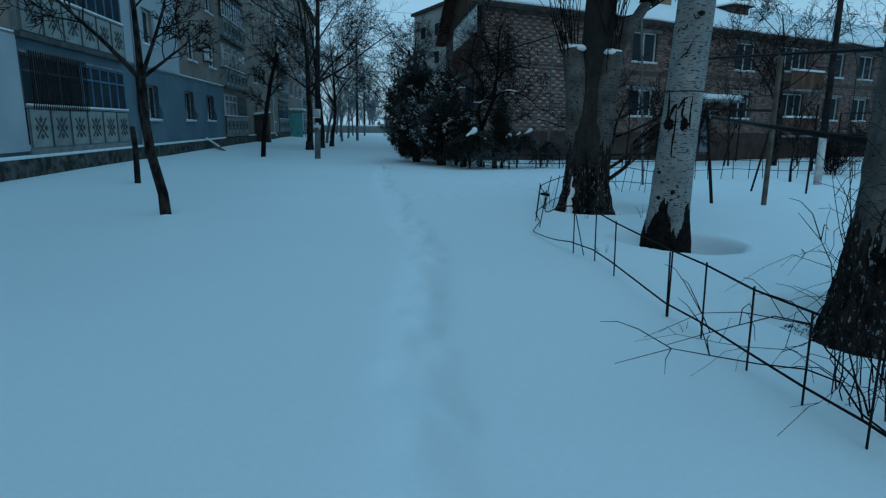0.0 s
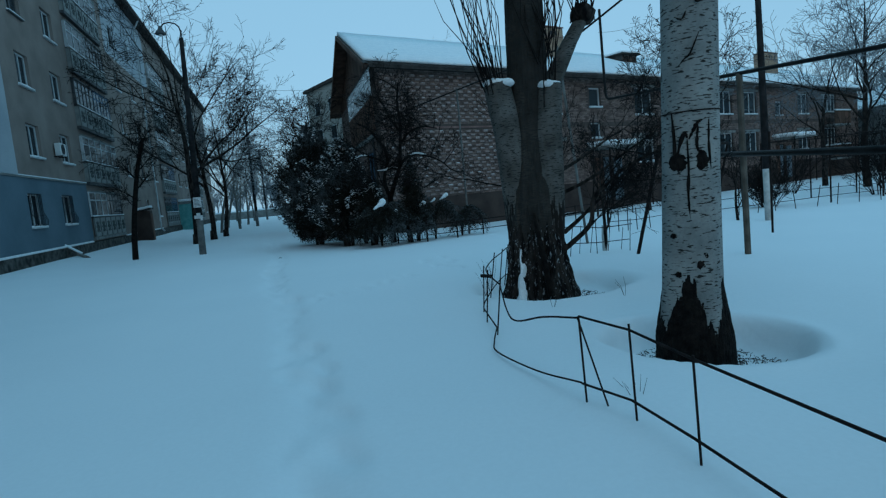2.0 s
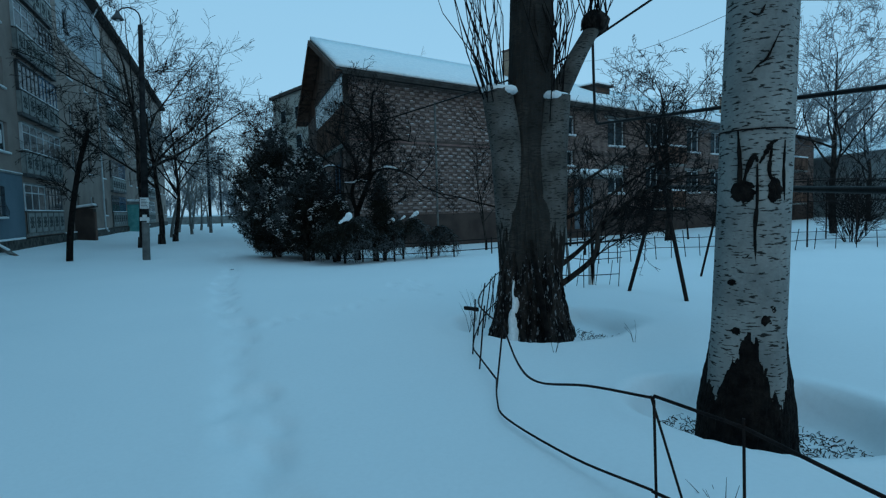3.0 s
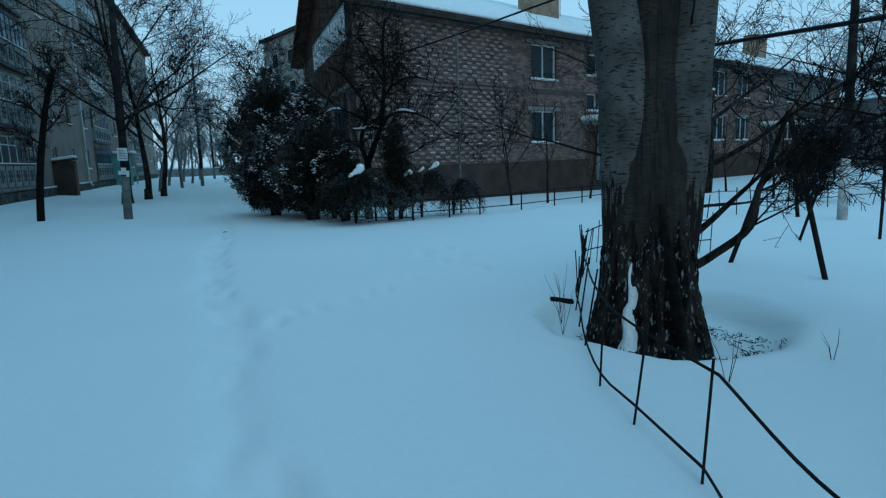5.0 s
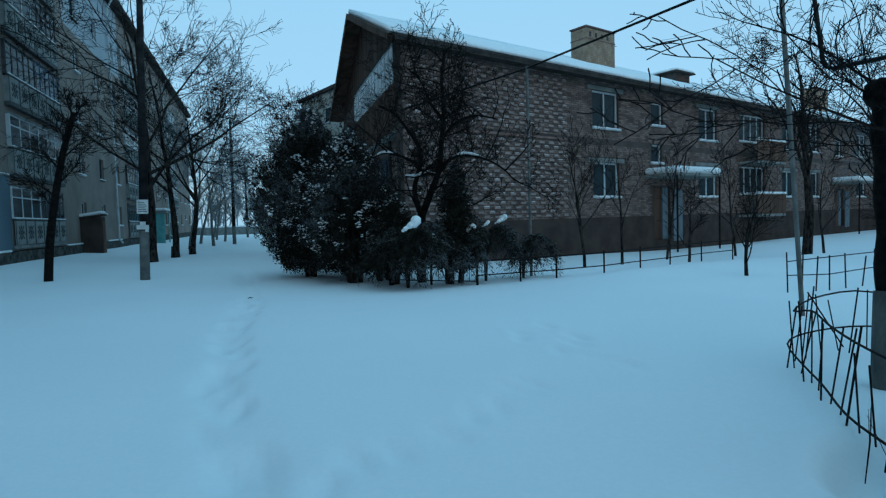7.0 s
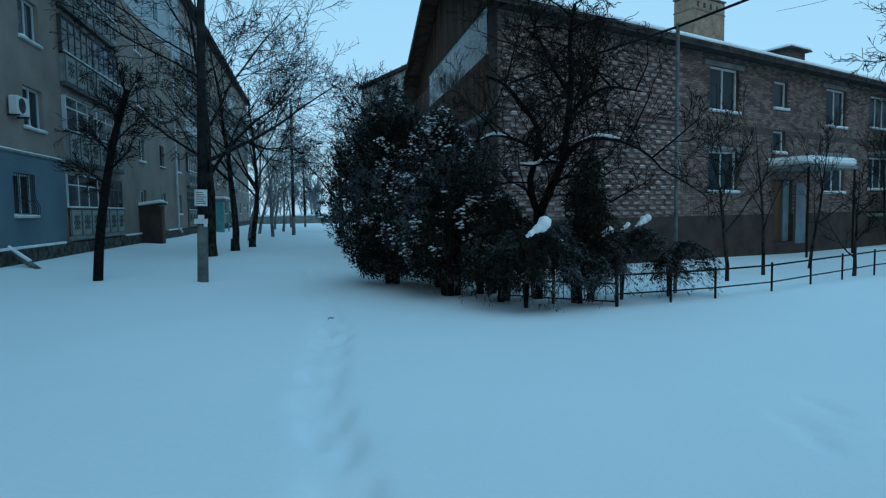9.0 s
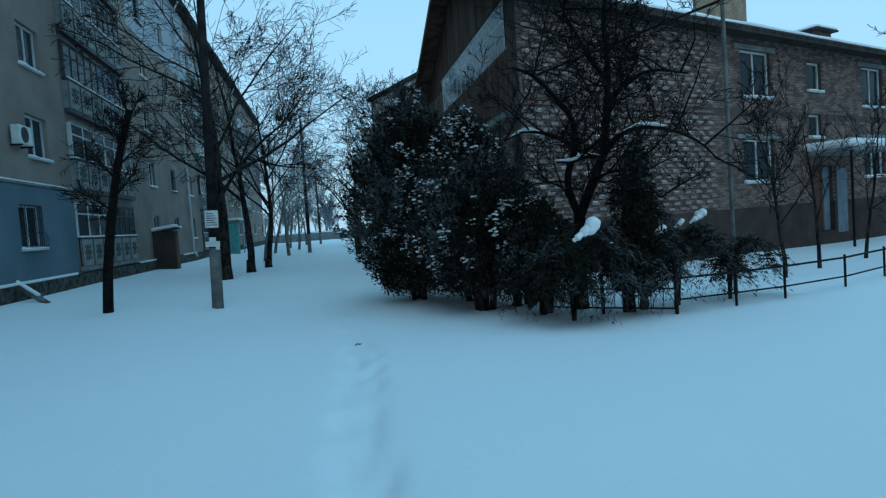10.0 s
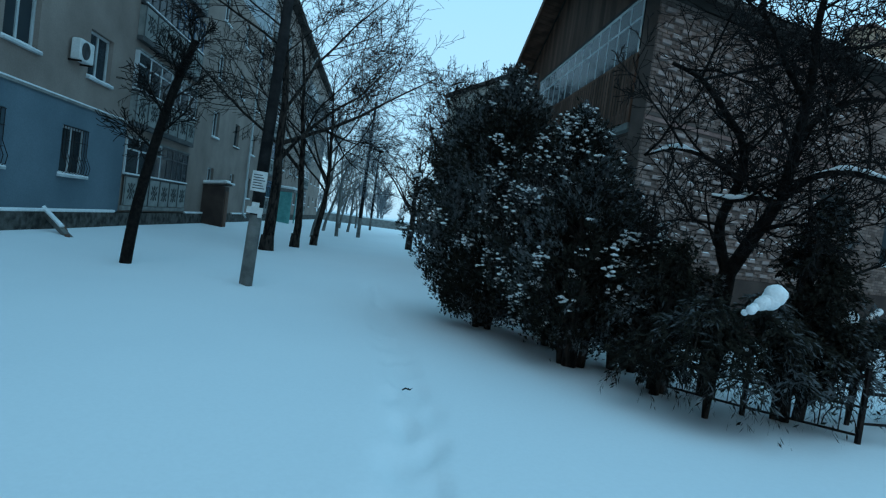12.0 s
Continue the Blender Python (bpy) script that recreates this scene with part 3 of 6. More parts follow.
# entrance with a teal door and a canopy, the meter cabinet and the air conditioner
ent = Mesh().box(59.2, -1.5, 2.55, 62.4, -0.002, 2.75, bevel=0.02)
part("canopy", ent, CONCRETE, block)
part("canopy_snow", Mesh().box(59.25, -1.45, 2.752, 62.35, -0.01, 2.95, bevel=0.06), SNOW_CAP, block)
for x in (59.4, 62.1):
    part("canopy_post", Mesh().tube([(x, -1.3, -0.3), (x, -1.3, 2.56)], 0.05, 8), TEAL, block)
door = part("door", Mesh().box(60.05, 0.08, 0.2, 61.55, 0.14, 2.3, bevel=0.01), TEAL, block, "teal-painted entrance door")
part("screen", Mesh().box(59.3, -1.28, 0.0, 59.36, -0.01, 2.5), TEAL, block, "teal side screen of the porch")
part("handle", Mesh().tube([(60.2, 0.02, 1.1), (60.2, 0.02, 1.3)], 0.02, 6), IRON, door)

ac = thing("air_conditioner", BLOCK @ pose(29.0, -0.012, 4.45) @ Matrix.Diagonal((0.84, 0.84, 0.9, 1)), "white outdoor air conditioner box on wall brackets", "air conditioner")
part("case", Mesh().box(-0.42, -0.34, 0, 0.42, -0.06, 0.58, bevel=0.03), AC_WHITE, ac)
grl = Mesh()
for r in (0.06, 0.12, 0.18, 0.23):
    grl.tube([(-0.1 + r * math.cos(a), -0.352, 0.29 + r * math.sin(a)) for a in [2 * math.pi * k / 20 for k in range(21)]], 0.008, 4)
part("fan_grille", grl, FRAME_DARK, ac)
part("fan", Mesh().tube([(-0.1, -0.335, 0.29), (-0.1, -0.345, 0.29)], 0.24, 20), FRAME_DARK, ac)
part("bracket", Mesh().box(-0.36, -0.36, -0.05, -0.32, 0.058, -0.002), IRON, ac)
part("bracket", Mesh().box(0.32, -0.36, -0.05, 0.36, 0.058, -0.002), IRON, ac)

shed = thing("cellar_booth", pose(-6.4, 41.4, 0, 0, 0, 90), "dark brick cellar entrance booth with snow on its slanted roof", "booth")
part("body", Mesh().box(-0.42, -0.25, -0.3, 0.42, 0.85, 2.0, bevel=0.02), PLINTH, shed)
part("roof", Mesh().box(-0.5, -0.35, 0, 0.5, 0.88, 0.08, pose(0, 0, 2.03, -8, 0, 0)), ROOF_EDGE, shed)
part("roof_snow", Mesh().box(-0.48, -0.32, 0.082, 0.48, 0.86, 0.24, pose(0, 0, 2.03, -8, 0, 0), bevel=0.06), SNOW_CAP, shed)
part("door", Mesh().box(-0.32, -0.28, 0, 0.32, -0.252, 1.8, bevel=0.01), DARK_WOOD, shed)

plank = thing("leaning_plank", pose(-6.9, 28.0, 0.1), "snow-topped timber lying propped against the plinth", "timber")
part("board", Mesh().box(-0.9, -0.07, -0.05, 0.9, 0.07, 0.05, pose(0, 0, 0.3, 0, 24, -35), bevel=0.01), BARK_GREY, plank)
part("board", Mesh().box(-0.8, -0.05, -0.04, 0.7, 0.05, 0.04, pose(0.2, 0.1, 0.12, 0, 6, -60), bevel=0.01), DARK_WOOD, plank)
part("snow", Mesh().box(-0.85, -0.06, 0.052, 0.3, 0.06, 0.11, pose(0, 0, 0.3, 0, 24, -35), bevel=0.03), SNOW_CAP, plank)


# ---- two-storey brick house, its corner towards the street ----
ANGLE = 18.5
HOUSE = pose(5.5, 23.88, 0, 0, 0, ANGLE)
LONG, DEEP, EAVE, RIDGE, PL_TOP = 47.0, 12.0, 6.75, 9.35, 1.25
SKEW = Matrix(((1, 0.36, 0, 0), (0, 1, 0, 0), (0, 0, 1, 0), (0, 0, 0, 1)))  # the plan is a slight rhombus
OVER = 0.65
house = thing("brick_house", HOUSE, "two-storey silicate-brick house with a snowy gabled roof", "house")
H_OPEN = [(8.75, 10.38, 4.74, 6.2), (8.75, 10.38, 2.05, 3.42), (12.6, 13.5, 5.1, 6.1), (12.6, 13.4, 3.5, 4.3), (16.4, 18.0, 4.7, 6.2), (16.4, 18.0, 2.05, 3.5),
          (20.2, 22.9, 4.85, 6.25), (20.2, 22.9, 2.2, 3.6), (25.0, 26.6, 4.7, 6.2), (25.0, 26.6, 2.05, 3.5), (28.2, 29.8, 4.7, 6.2), (28.2, 29.8, 2.05, 3.5),
          (32.5, 33.4, 4.6, 5.6), (36.0, 37.6, 4.7, 6.2), (36.0, 37.6, 2.05, 3.5), (40.0, 42.6, 4.85, 6.25), (40.0, 42.6, 2.2, 3.6)]
DOORS = [(12.7, 14.0, 0.2, 2.5), (32.4, 33.7, 0.2, 2.5)]
wm = Mesh()
wall_cells(wm, 0, LONG, PL_TOP, EAVE, 0, 0.4, H_OPEN + DOORS)
part("wall", wm, MORTAR, house)
pm = Mesh()
wall_cells(pm, -0.04, LONG, -1.4, PL_TOP, -0.06, 0.4, DOORS)
part("side_plinth", Mesh().box(-0.06, 0.402, -1.4, 0.4, DEEP, PL_TOP), PLINTH, house).data.transform(SKEW)
part("plinth", pm, PLINTH, house, "brown rendered plinth")
G_OPEN = [(2.2, 4.0, 2.0, 3.5), (6.8, 8.6, 2.0, 3.5), (1.2, 7.6, 4.55, 6.6), (5.0, 7.0, 8.0, 9.0)]
for x in (0, LONG - 0.4):
    gw = Mesh()
    xs = sorted({0.402, 6.0, DEEP, *[v for o in G_OPEN for v in o[:2]]})
    zs = sorted({PL_TOP, EAVE, *[v for o in G_OPEN[:3] for v in o[2:4]]})
    for ya, yb in zip(xs, xs[1:]):
        for za, zb in zip(zs, zs[1:]):
            if not any(o[0] < (ya + yb) / 2 < o[1] and o[2] < (za + zb) / 2 < o[3] for o in G_OPEN[:3]):
                gw.box(x, ya, za, x + 0.4, yb, zb)
    base = len(gw.v)
    gw.v += [(x, 0, EAVE), (x, DEEP, EAVE), (x, DEEP / 2, RIDGE - 0.1), (x + 0.4, 0, EAVE), (x + 0.4, DEEP, EAVE), (x + 0.4, DEEP / 2, RIDGE - 0.1)]
    gw.f += [(base, base + 2, base + 1), (base + 3, base + 4, base + 5), (base, base + 3, base + 5, base + 2), (base + 1, base + 2, base + 5, base + 4)]
    part("gable_wall", gw, MORTAR, house).data.transform(SKEW)
part("back_wall", Mesh().box(0.4, DEEP - 0.3, -1, LONG - 0.4, DEEP, EAVE), MORTAR, house).data.transform(SKEW)
# same dark sheet behind the house windows, shade given as colour
part("inner_wall", Mesh().box(0.5, 1.6, 0, LONG - 0.5, 1.7, EAVE), UNLIT_INSIDE, house)
part("floor_slab", Mesh().box(0.42, 0.42, 3.95, LONG - 0.42, 1.59, 4.1), CONCRETE, house)
part("string_course", Mesh().box(-0.03, -0.035, 4.16, 7.3, 0.0, 4.24), BRICK, house)

slope = math.atan2(RIDGE - EAVE, DEEP / 2)
for sign in (1, -1):
    rm, sm = Mesh(), Mesh()
    def roof_at(q, up):
        y = q if sign > 0 else DEEP - q
        return y, EAVE + 0.12 + q * math.tan(slope) + up
    n = int((LONG + 1.9) / 0.075)
    rings = []
    for i in range(n + 1):
        x = -OVER + (LONG + 1.6) * i / n
        wv = 0.025 * math.sin(x * 2 * math.pi / 0.3)
        (ya, za), (yb, zb) = roof_at(-0.75, wv), roof_at(DEEP / 2, wv)
        rings.append([(x, ya, za), (x, yb, zb), (x, yb, zb + 0.02), (x, ya, za + 0.02)])
    rm.quadstrip(rings)
    part("roof", rm, SLATE, house, "corrugated slate roof").data.transform(SKEW)
    rings, k = [], 150
    for i in range(k + 1):
        x = -OVER + 0.08 + (LONG + 1.4) * i / k
        q0 = -0.45 + 0.25 * noise.noise((x * 0.5, 2.0, sign))
        prof = [roof_at(q0, 0.05)] + [roof_at(q0 + (DEEP / 2 - q0) * f, 0.05 + h + 0.03 * noise.noise((x * 0.7, f * 6, 4))) for f, h in ((0.01, 0.12), (0.25, 0.16), (0.6, 0.17), (1.0, 0.16))] + [roof_at(DEEP / 2, 0.05)]
        rings.append([(x, y, z) for y, z in prof])
    sm.quadstrip(rings)
    part("roof_snow", sm, SNOW_CAP, house, smooth=True).data.transform(SKEW)
    # boarded soffit under the gable overhang
    for i in range(44):
        sf = Mesh()
        q0, q1 = -0.7 + 6.7 * i / 44, -0.7 + 6.7 * (i + 1) / 44 - 0.012
        (ya, za), (yb, zb) = roof_at(q0, -0.07), roof_at(q1, -0.07)
        sf.quadstrip([[(x, ya, za), (x, yb, zb), (x, yb, zb + 0.025), (x, ya, za + 0.025)] for x in (-OVER + 0.02, -0.002)])
        part("soffit_board", sf, DARK_WOOD, house).data.transform(SKEW)
    bb = Mesh()
    (ya, za), (yb, zb) = roof_at(-0.75, -0.2), roof_at(DEEP / 2, -0.2)
    bb.quadstrip([[(x, ya, za), (x, yb, zb), (x, yb, zb + 0.22), (x, ya, za + 0.22)] for x in (-OVER - 0.04, -OVER)])
    part("barge_board", bb, DARK_WOOD, house).data.transform(SKEW)
es = Mesh()
es.box(-OVER, -0.72, EAVE - 0.32, LONG + 0.9, -0.69, EAVE - 0.13)
es.box(0.0, -0.688, EAVE - 0.2, LONG, -0.002, EAVE - 0.17)
part("eave_board", es, ROOF_EDGE, house)

for k, o in enumerate(H_OPEN):
    wide = o[1] - o[0] > 2
    small = o[1] - o[0] < 1
    window(house, *o, FRAME_WHITE, 0.1, 3 if wide else (0 if small else 1), 0.0, True, (1, 0, 0, 0, 2, 1, 0, 0, 3, 0, 1, 2, 0, 0, 1, 0, 0)[k])
    if not small and not wide:
        part("lintel", Mesh().box(o[0] - 0.3, -0.03, o[3], o[1] + 0.3, -0.002, o[3] + 0.16), CONCRETE, house)
    if wide:
        z = o[2] - 1.05
        b = part("balcony", Mesh().box(o[0] - 0.2, -1.0, z - 0.12, o[1] + 0.2, -0.002, z, bevel=0.02), CONCRETE, house)
        for i in range(7):
            x = o[0] - 0.2 + (o[1] - o[0] + 0.4) * i / 7
            part("board", Mesh().box(x + 0.01, -1.0, z + 0.02, x + (o[1] - o[0] + 0.4) / 7 - 0.01, -0.96, z + 0.95), DARK_WOOD, b)
        part("rail", Mesh().box(o[0] - 0.22, -1.03, z + 0.95, o[1] + 0.22, -0.93, z + 1.0), DARK_WOOD, b)
        part("rail_snow", Mesh().box(o[0] - 0.2, -1.02, z + 1.002, o[1] + 0.2, -0.94, z + 1.12, bevel=0.03), SNOW_CAP, b)
for o in DOORS:
    d = part("door", Mesh().box(o[0] + 0.02, 0.12, o[2], o[0] + 0.85, 0.17, o[3] - 0.02, bevel=0.01), DARK_WOOD, house, "dark stairwell door")
    part("door_leaf", Mesh().box(o[0] + 0.87, 0.1, o[2], o[1] - 0.02, 0.15, o[3] - 0.02, bevel=0.01), PALE_BLUE, house)
    part("canopy", Mesh().box(o[0] - 0.7, -1.6, 2.85, o[1] + 1.5, -0.002, 2.97, bevel=0.02), CONCRETE, house)
    part("canopy_snow", Mesh().box(o[0] - 0.68, -1.58, 2.972, o[1] + 1.45, -0.01, 3.25, bevel=0.1), SNOW_CAP, house)
    part("porch_panel", Mesh().box(o[1] + 0.15, -0.08, 0.1, o[1] + 0.85, -0.03, 2.4), PALE_BLUE, house, "pale blue porch screen")
    for x in (o[0] - 0.6, o[1] + 1.4):
        part("canopy_post", Mesh().tube([(x, -1.5, -0.8), (x, -1.5, 2.86)], 0.04, 8), IRON, house)

# gable balconies, glazed above a slatted wooden front
gb = part("balcony", Mesh().box(-1.05, 0.45, 4.0, -0.002, 7.8, 4.14, bevel=0.02), CONCRETE, house)
for i in range(46):
    y = 0.47 + 7.27 * i / 46
    part("slat", Mesh().box(-1.06, y, 4.142, -1.03, y + 0.115, 5.5), DARK_WOOD, gb)
part("slat_front", Mesh().box(-1.03, 0.45, 4.145, -0.002, 0.49, 5.5), DARK_WOOD, gb)
part("rail", Mesh().box(-1.08, 0.43, 5.5, -0.98, 7.8, 5.55), DARK_WOOD, gb)
gf = Mesh()
for i in range(14):
    y = 0.47 + 7.25 * i / 13
    gf.box(-1.04, y - 0.03, 5.55, -0.98, y + 0.03, 6.65)
gf.box(-1.05, 0.44, 6.65, -0.97, 7.8, 6.72).box(-1.035, 0.5, 6.25, -0.985, 7.7, 6.3)
gf.box(-0.98, 0.44, 5.55, -0.002, 0.5, 5.62).box(-0.98, 0.44, 6.62, -0.002, 0.5, 6.7).box(-0.52, 0.44, 5.62, -0.46, 0.5, 6.62)
part("glazing", gf, FRAME_WHITE, gb)
part("pane", Mesh().box(-1.015, 0.48, 5.55, -1.005, 7.7, 6.64).box(-0.98, 0.465, 5.62, -0.01, 0.475, 6.62), GLASS, gb)
part("canopy", Mesh().box(-1.15, 0.4, 6.722, -0.002, 7.85, 6.78), ROOF_EDGE, gb)
part("gable_window", Mesh().box(-0.01, 5.3, 7.6, 0.0, 6.7, 8.5), FRAME_DARK, house).data.transform(SKEW)
for a, b, z0, z1 in G_OPEN[:2]:
    wnd = part("window", Mesh().box(0.1, a, z0, 0.17, b, z0 + 0.08).box(0.1, a, z1 - 0.08, 0.17, b, z1).box(0.1, a, z0 + 0.08, 0.17, a + 0.08, z1 - 0.08).box(0.1, b - 0.08, z0 + 0.08, 0.17, b, z1 - 0.08).box(0.1, (a + b) / 2 - 0.04, z0 + 0.08, 0.17, (a + b) / 2 + 0.04, z1 - 0.08), FRAME_BLUE, house)
    part("pane", Mesh().box(0.13, a + 0.02, z0 + 0.02, 0.14, b - 0.02, z1 - 0.02), GLASS, wnd)
for ob in [gb, *gb.children]:
    ob.data.transform(SKEW @ Matrix.Diagonal((0.16, 1, 1, 1)))
for ob in [c for c in house.children if c.name.startswith("window") and c.data.vertices[0].co.y > 1]:
    for piece in [ob, *ob.children]:
        piece.data.transform(SKEW)


for i in range(46):
    y = 0.25 + 11.5 * i / 46
    top = EAVE + (RIDGE - 0.12 - EAVE) * (1 - abs(y + 0.12 - DEEP / 2) / (DEEP / 2)) - 0.08
    if top > EAVE - 0.1:
        part("gable_board", Mesh().box(-0.03, y, EAVE - 0.22, -0.003, y + 0.24, top), DARK_WOOD, house).data.transform(SKEW)


def chimney(x, y, w, d, z0, z1):
    c = part("chimney", Mesh().box(x, y, z0, x + w, y + d, z1 - 0.003), MORTAR, house, "tall brick chimney stack")
    cap = Mesh()
    row, z = 0, z0
    while z < z1 - 0.05:
        off = 0.13 * (row % 2)
        for face in range(4):
            ln = w if face % 2 == 0 else d
            k = int(ln / 0.26)
            for i in range(k + 1):
                a, b = max(0, i * 0.26 - off), min(ln, i * 0.26 - off + 0.25)
                if b - a < 0.04:
                    continue
                if face == 0:
                    cap.box(x + a, y - 0.012, z, x + b, y, z + 0.068)
                elif face == 2:
                    cap.box(x + a, y + d, z, x + b, y + d + 0.012, z + 0.068)
                elif face == 1:
                    cap.box(x + w, y + a, z, x + w + 0.012, y + b, z + 0.068)
                else:
                    cap.box(x - 0.012, y + a, z, x, y + b, z + 0.068)
        z += 0.078
        row += 1
    tagged(part("chimney_bricks", cap, BRICK_C, c), kind="stuff")
    top = Mesh().box(x - 0.03, y - 0.03, z1 - 0.55, x + w + 0.03, y + d + 0.03, z1 - 0.5).box(x - 0.05, y - 0.05, z1, x + w + 0.05, y + d + 0.05, z1 + 0.06)
    part("chimney_cap", top, BRICK, c)
    # dark plates on the solid face paint the shade of flue holes
    for i in range(4):
        part("flue_opening", Mesh().box(x + 0.2 + i * (w - 0.4) / 4, y - 0.02, z1 - 0.42, x + 0.34 + i * (w - 0.4) / 4, y - 0.013, z1 - 0.2), UNLIT_INSIDE, c)


BRICK_C = material("chimney_brick", (0.26, 0.18, 0.13), (0.38, 0.28, 0.2), 4.0, 0.9, 0.3, 50.0)
chimney(12.4, 3.2, 2.1, 0.9, 7.4, 10.1)
chimney(38.0, 3.2, 2.1, 0.9, 7.4, 10.1)
dm = part("dormer", Mesh().box(20.0, 3.4, 7.9, 21.5, 5.4, 9.0), SLATE, house, "small louvred roof dormer")
for i in range(5):
    part("louvre", Mesh().box(20.1, -0.01, -0.04, 21.4, 0.02, 0.04, pose(0, 3.385, 8.28 + i * 0.14, 30, 0, 0)), DARK_WOOD, dm)
part("dormer_roof", Mesh().box(19.8, 3.15, 9.002, 21.7, 5.5, 9.07), ROOF_EDGE, dm)
part("dormer_snow", Mesh().box(19.82, 3.18, 9.072, 21.68, 5.48, 9.2, bevel=0.05), SNOW_CAP, dm)
part("aerial", Mesh().tube([(16.2, 4.5, 8.6), (16.2, 4.5, 10.2)], 0.02, 5).tube([(15.95, 4.5, 10.1), (16.45, 4.5, 10.1)], 0.012, 4), IRON, house)


# ---- bare trees ----
class Tree:
    def __init__(self, seed):
        self.rg = random.Random(seed)
        self.limb, self.twig = Mesh(), Mesh()

    def grow(self, p, d, length, r, level, spec):
        rg = self.rg
        n = spec["segs"][level]
        pts, rad, dirs = [p], [r], [d]
        end = r * spec["taper"][level]
        for i in range(n):
            wob = spec["wobble"][level]
            d = (d + Vector((rg.uniform(-wob, wob), rg.uniform(-wob, wob), rg.uniform(-wob, wob) + spec["rise"][level])) ).normalized()
            p = p + d * (length / n)
            pts.append(p)
            rad.append(r + (end - r) * (i + 1) / n)
            dirs.append(d)
        mesh = self.limb if r > 0.017 else self.twig
        mesh.tube(pts, [max(x, spec["thin"]) for x in rad], 9 if r > 0.07 else (5 if r > 0.02 else 3), cap=False)
        if level + 1 < len(spec["segs"]):
            k = spec["kids"][level]
            k = max(1, int(k * rg.uniform(0.75, 1.25)))
            for j in range(k):
                f = spec["from"][level] + (1 - spec["from"][level]) * (j + rg.random()) / k
                i = min(n - 1, int(f * n))
                q = pts[i].lerp(pts[i + 1], f * n - i)
                axis = dirs[i + 1]
                a = rg.uniform(0, 2 * math.pi)
                side = axis.orthogonal().normalized()
                side = Matrix.Rotation(a, 3, axis) @ side
                open_ = spec["open"][level] * rg.uniform(0.7, 1.3)
                nd = (axis * math.cos(open_) + side * math.sin(open_)).normalized()
                rr = (rad[i] + (rad[i + 1] - rad[i]) * 0.5) * spec["ratio"][level] * rg.uniform(0.75, 1.1)
                self.grow(q, nd, length * spec["len"][level] * (1.15 - 0.55 * f) * rg.uniform(0.7, 1.25), rr, level + 1, spec)


STREET = dict(segs=(8, 6, 5, 4, 3), taper=(0.12, 0.3, 0.3, 0.4, 0.5), wobble=(0.12, 0.23, 0.28, 0.3, 0.3), rise=(0.03, 0.04, 0.02, 0.0, -0.02), thin=0.008,
              kids=(13, 9, 6, 4), open=(0.8, 0.75, 0.7, 0.7), ratio=(0.55, 0.5, 0.5, 0.6), len=(0.62, 0.55, 0.5, 0.5))
STREET["from"] = (0.3, 0.25, 0.2, 0.15)
SMALL = dict(STREET, segs=(6, 5, 4, 3), kids=(9, 7, 6), len=(0.5, 0.5, 0.5), open=(0.8, 0.7, 0.7), thin=0.006)
APPLE = dict(STREET, segs=(5, 8, 6, 5, 3), kids=(6, 9, 7, 5), wobble=(0.12, 0.22, 0.28, 0.3, 0.3), open=(0.7, 0.75, 0.8, 0.7), len=(1.5, 0.5, 0.45, 0.5), rise=(0.02, 0.03, 0.04, 0.08, 0.1), thin=0.004, taper=(0.75, 0.3, 0.3, 0.4, 0.5), ratio=(0.66, 0.42, 0.45, 0.6))
APPLE["from"] = (0.55, 0.15, 0.15, 0.15)
FASTIG = dict(STREET, segs=(8, 6, 4, 3), kids=(16, 7, 5), open=(0.35, 0.35, 0.4), len=(0.5, 0.4, 0.45), rise=(0.02, 0.12, 0.12, 0.1), thin=0.008)
FASTIG["from"] = (0.15, 0.2, 0.2)
SAPLING = dict(STREET, segs=(6, 5, 4, 3), kids=(9, 6, 4), open=(0.6, 0.6, 0.6), len=(0.5, 0.5, 0.5), rise=(0.02, 0.08, 0.08, 0.05), thin=0.006)
SAPLING["from"] = (0.25, 0.2, 0.1)


def bare_tree(x, y, height, r, seed, spec, label, lean=(0, 0), bark=None, twig=None, group="", name="bare_tree", foot=None, z=0.0):
    t = Tree(seed)
    d = Vector((lean[0], lean[1], 1)).normalized()
    t.grow(Vector((0, 0, -0.25)), d, height * 0.72, r, 0, spec)
    ob = thing(name, pose(x, y, z), label, "tree", group)
    part("trunk", t.limb, bark or BARK, ob, smooth=True)
    part("crown", t.twig, twig or TWIG, ob)
    if foot:
        part("root_flare", Mesh().tube([(0, 0, -0.3), (0, 0, 0.0), (0, 0, foot)], [r * 1.6, r * 1.25, r * 1.03], 12), bark or BARK, ob, smooth=True)
    return ob


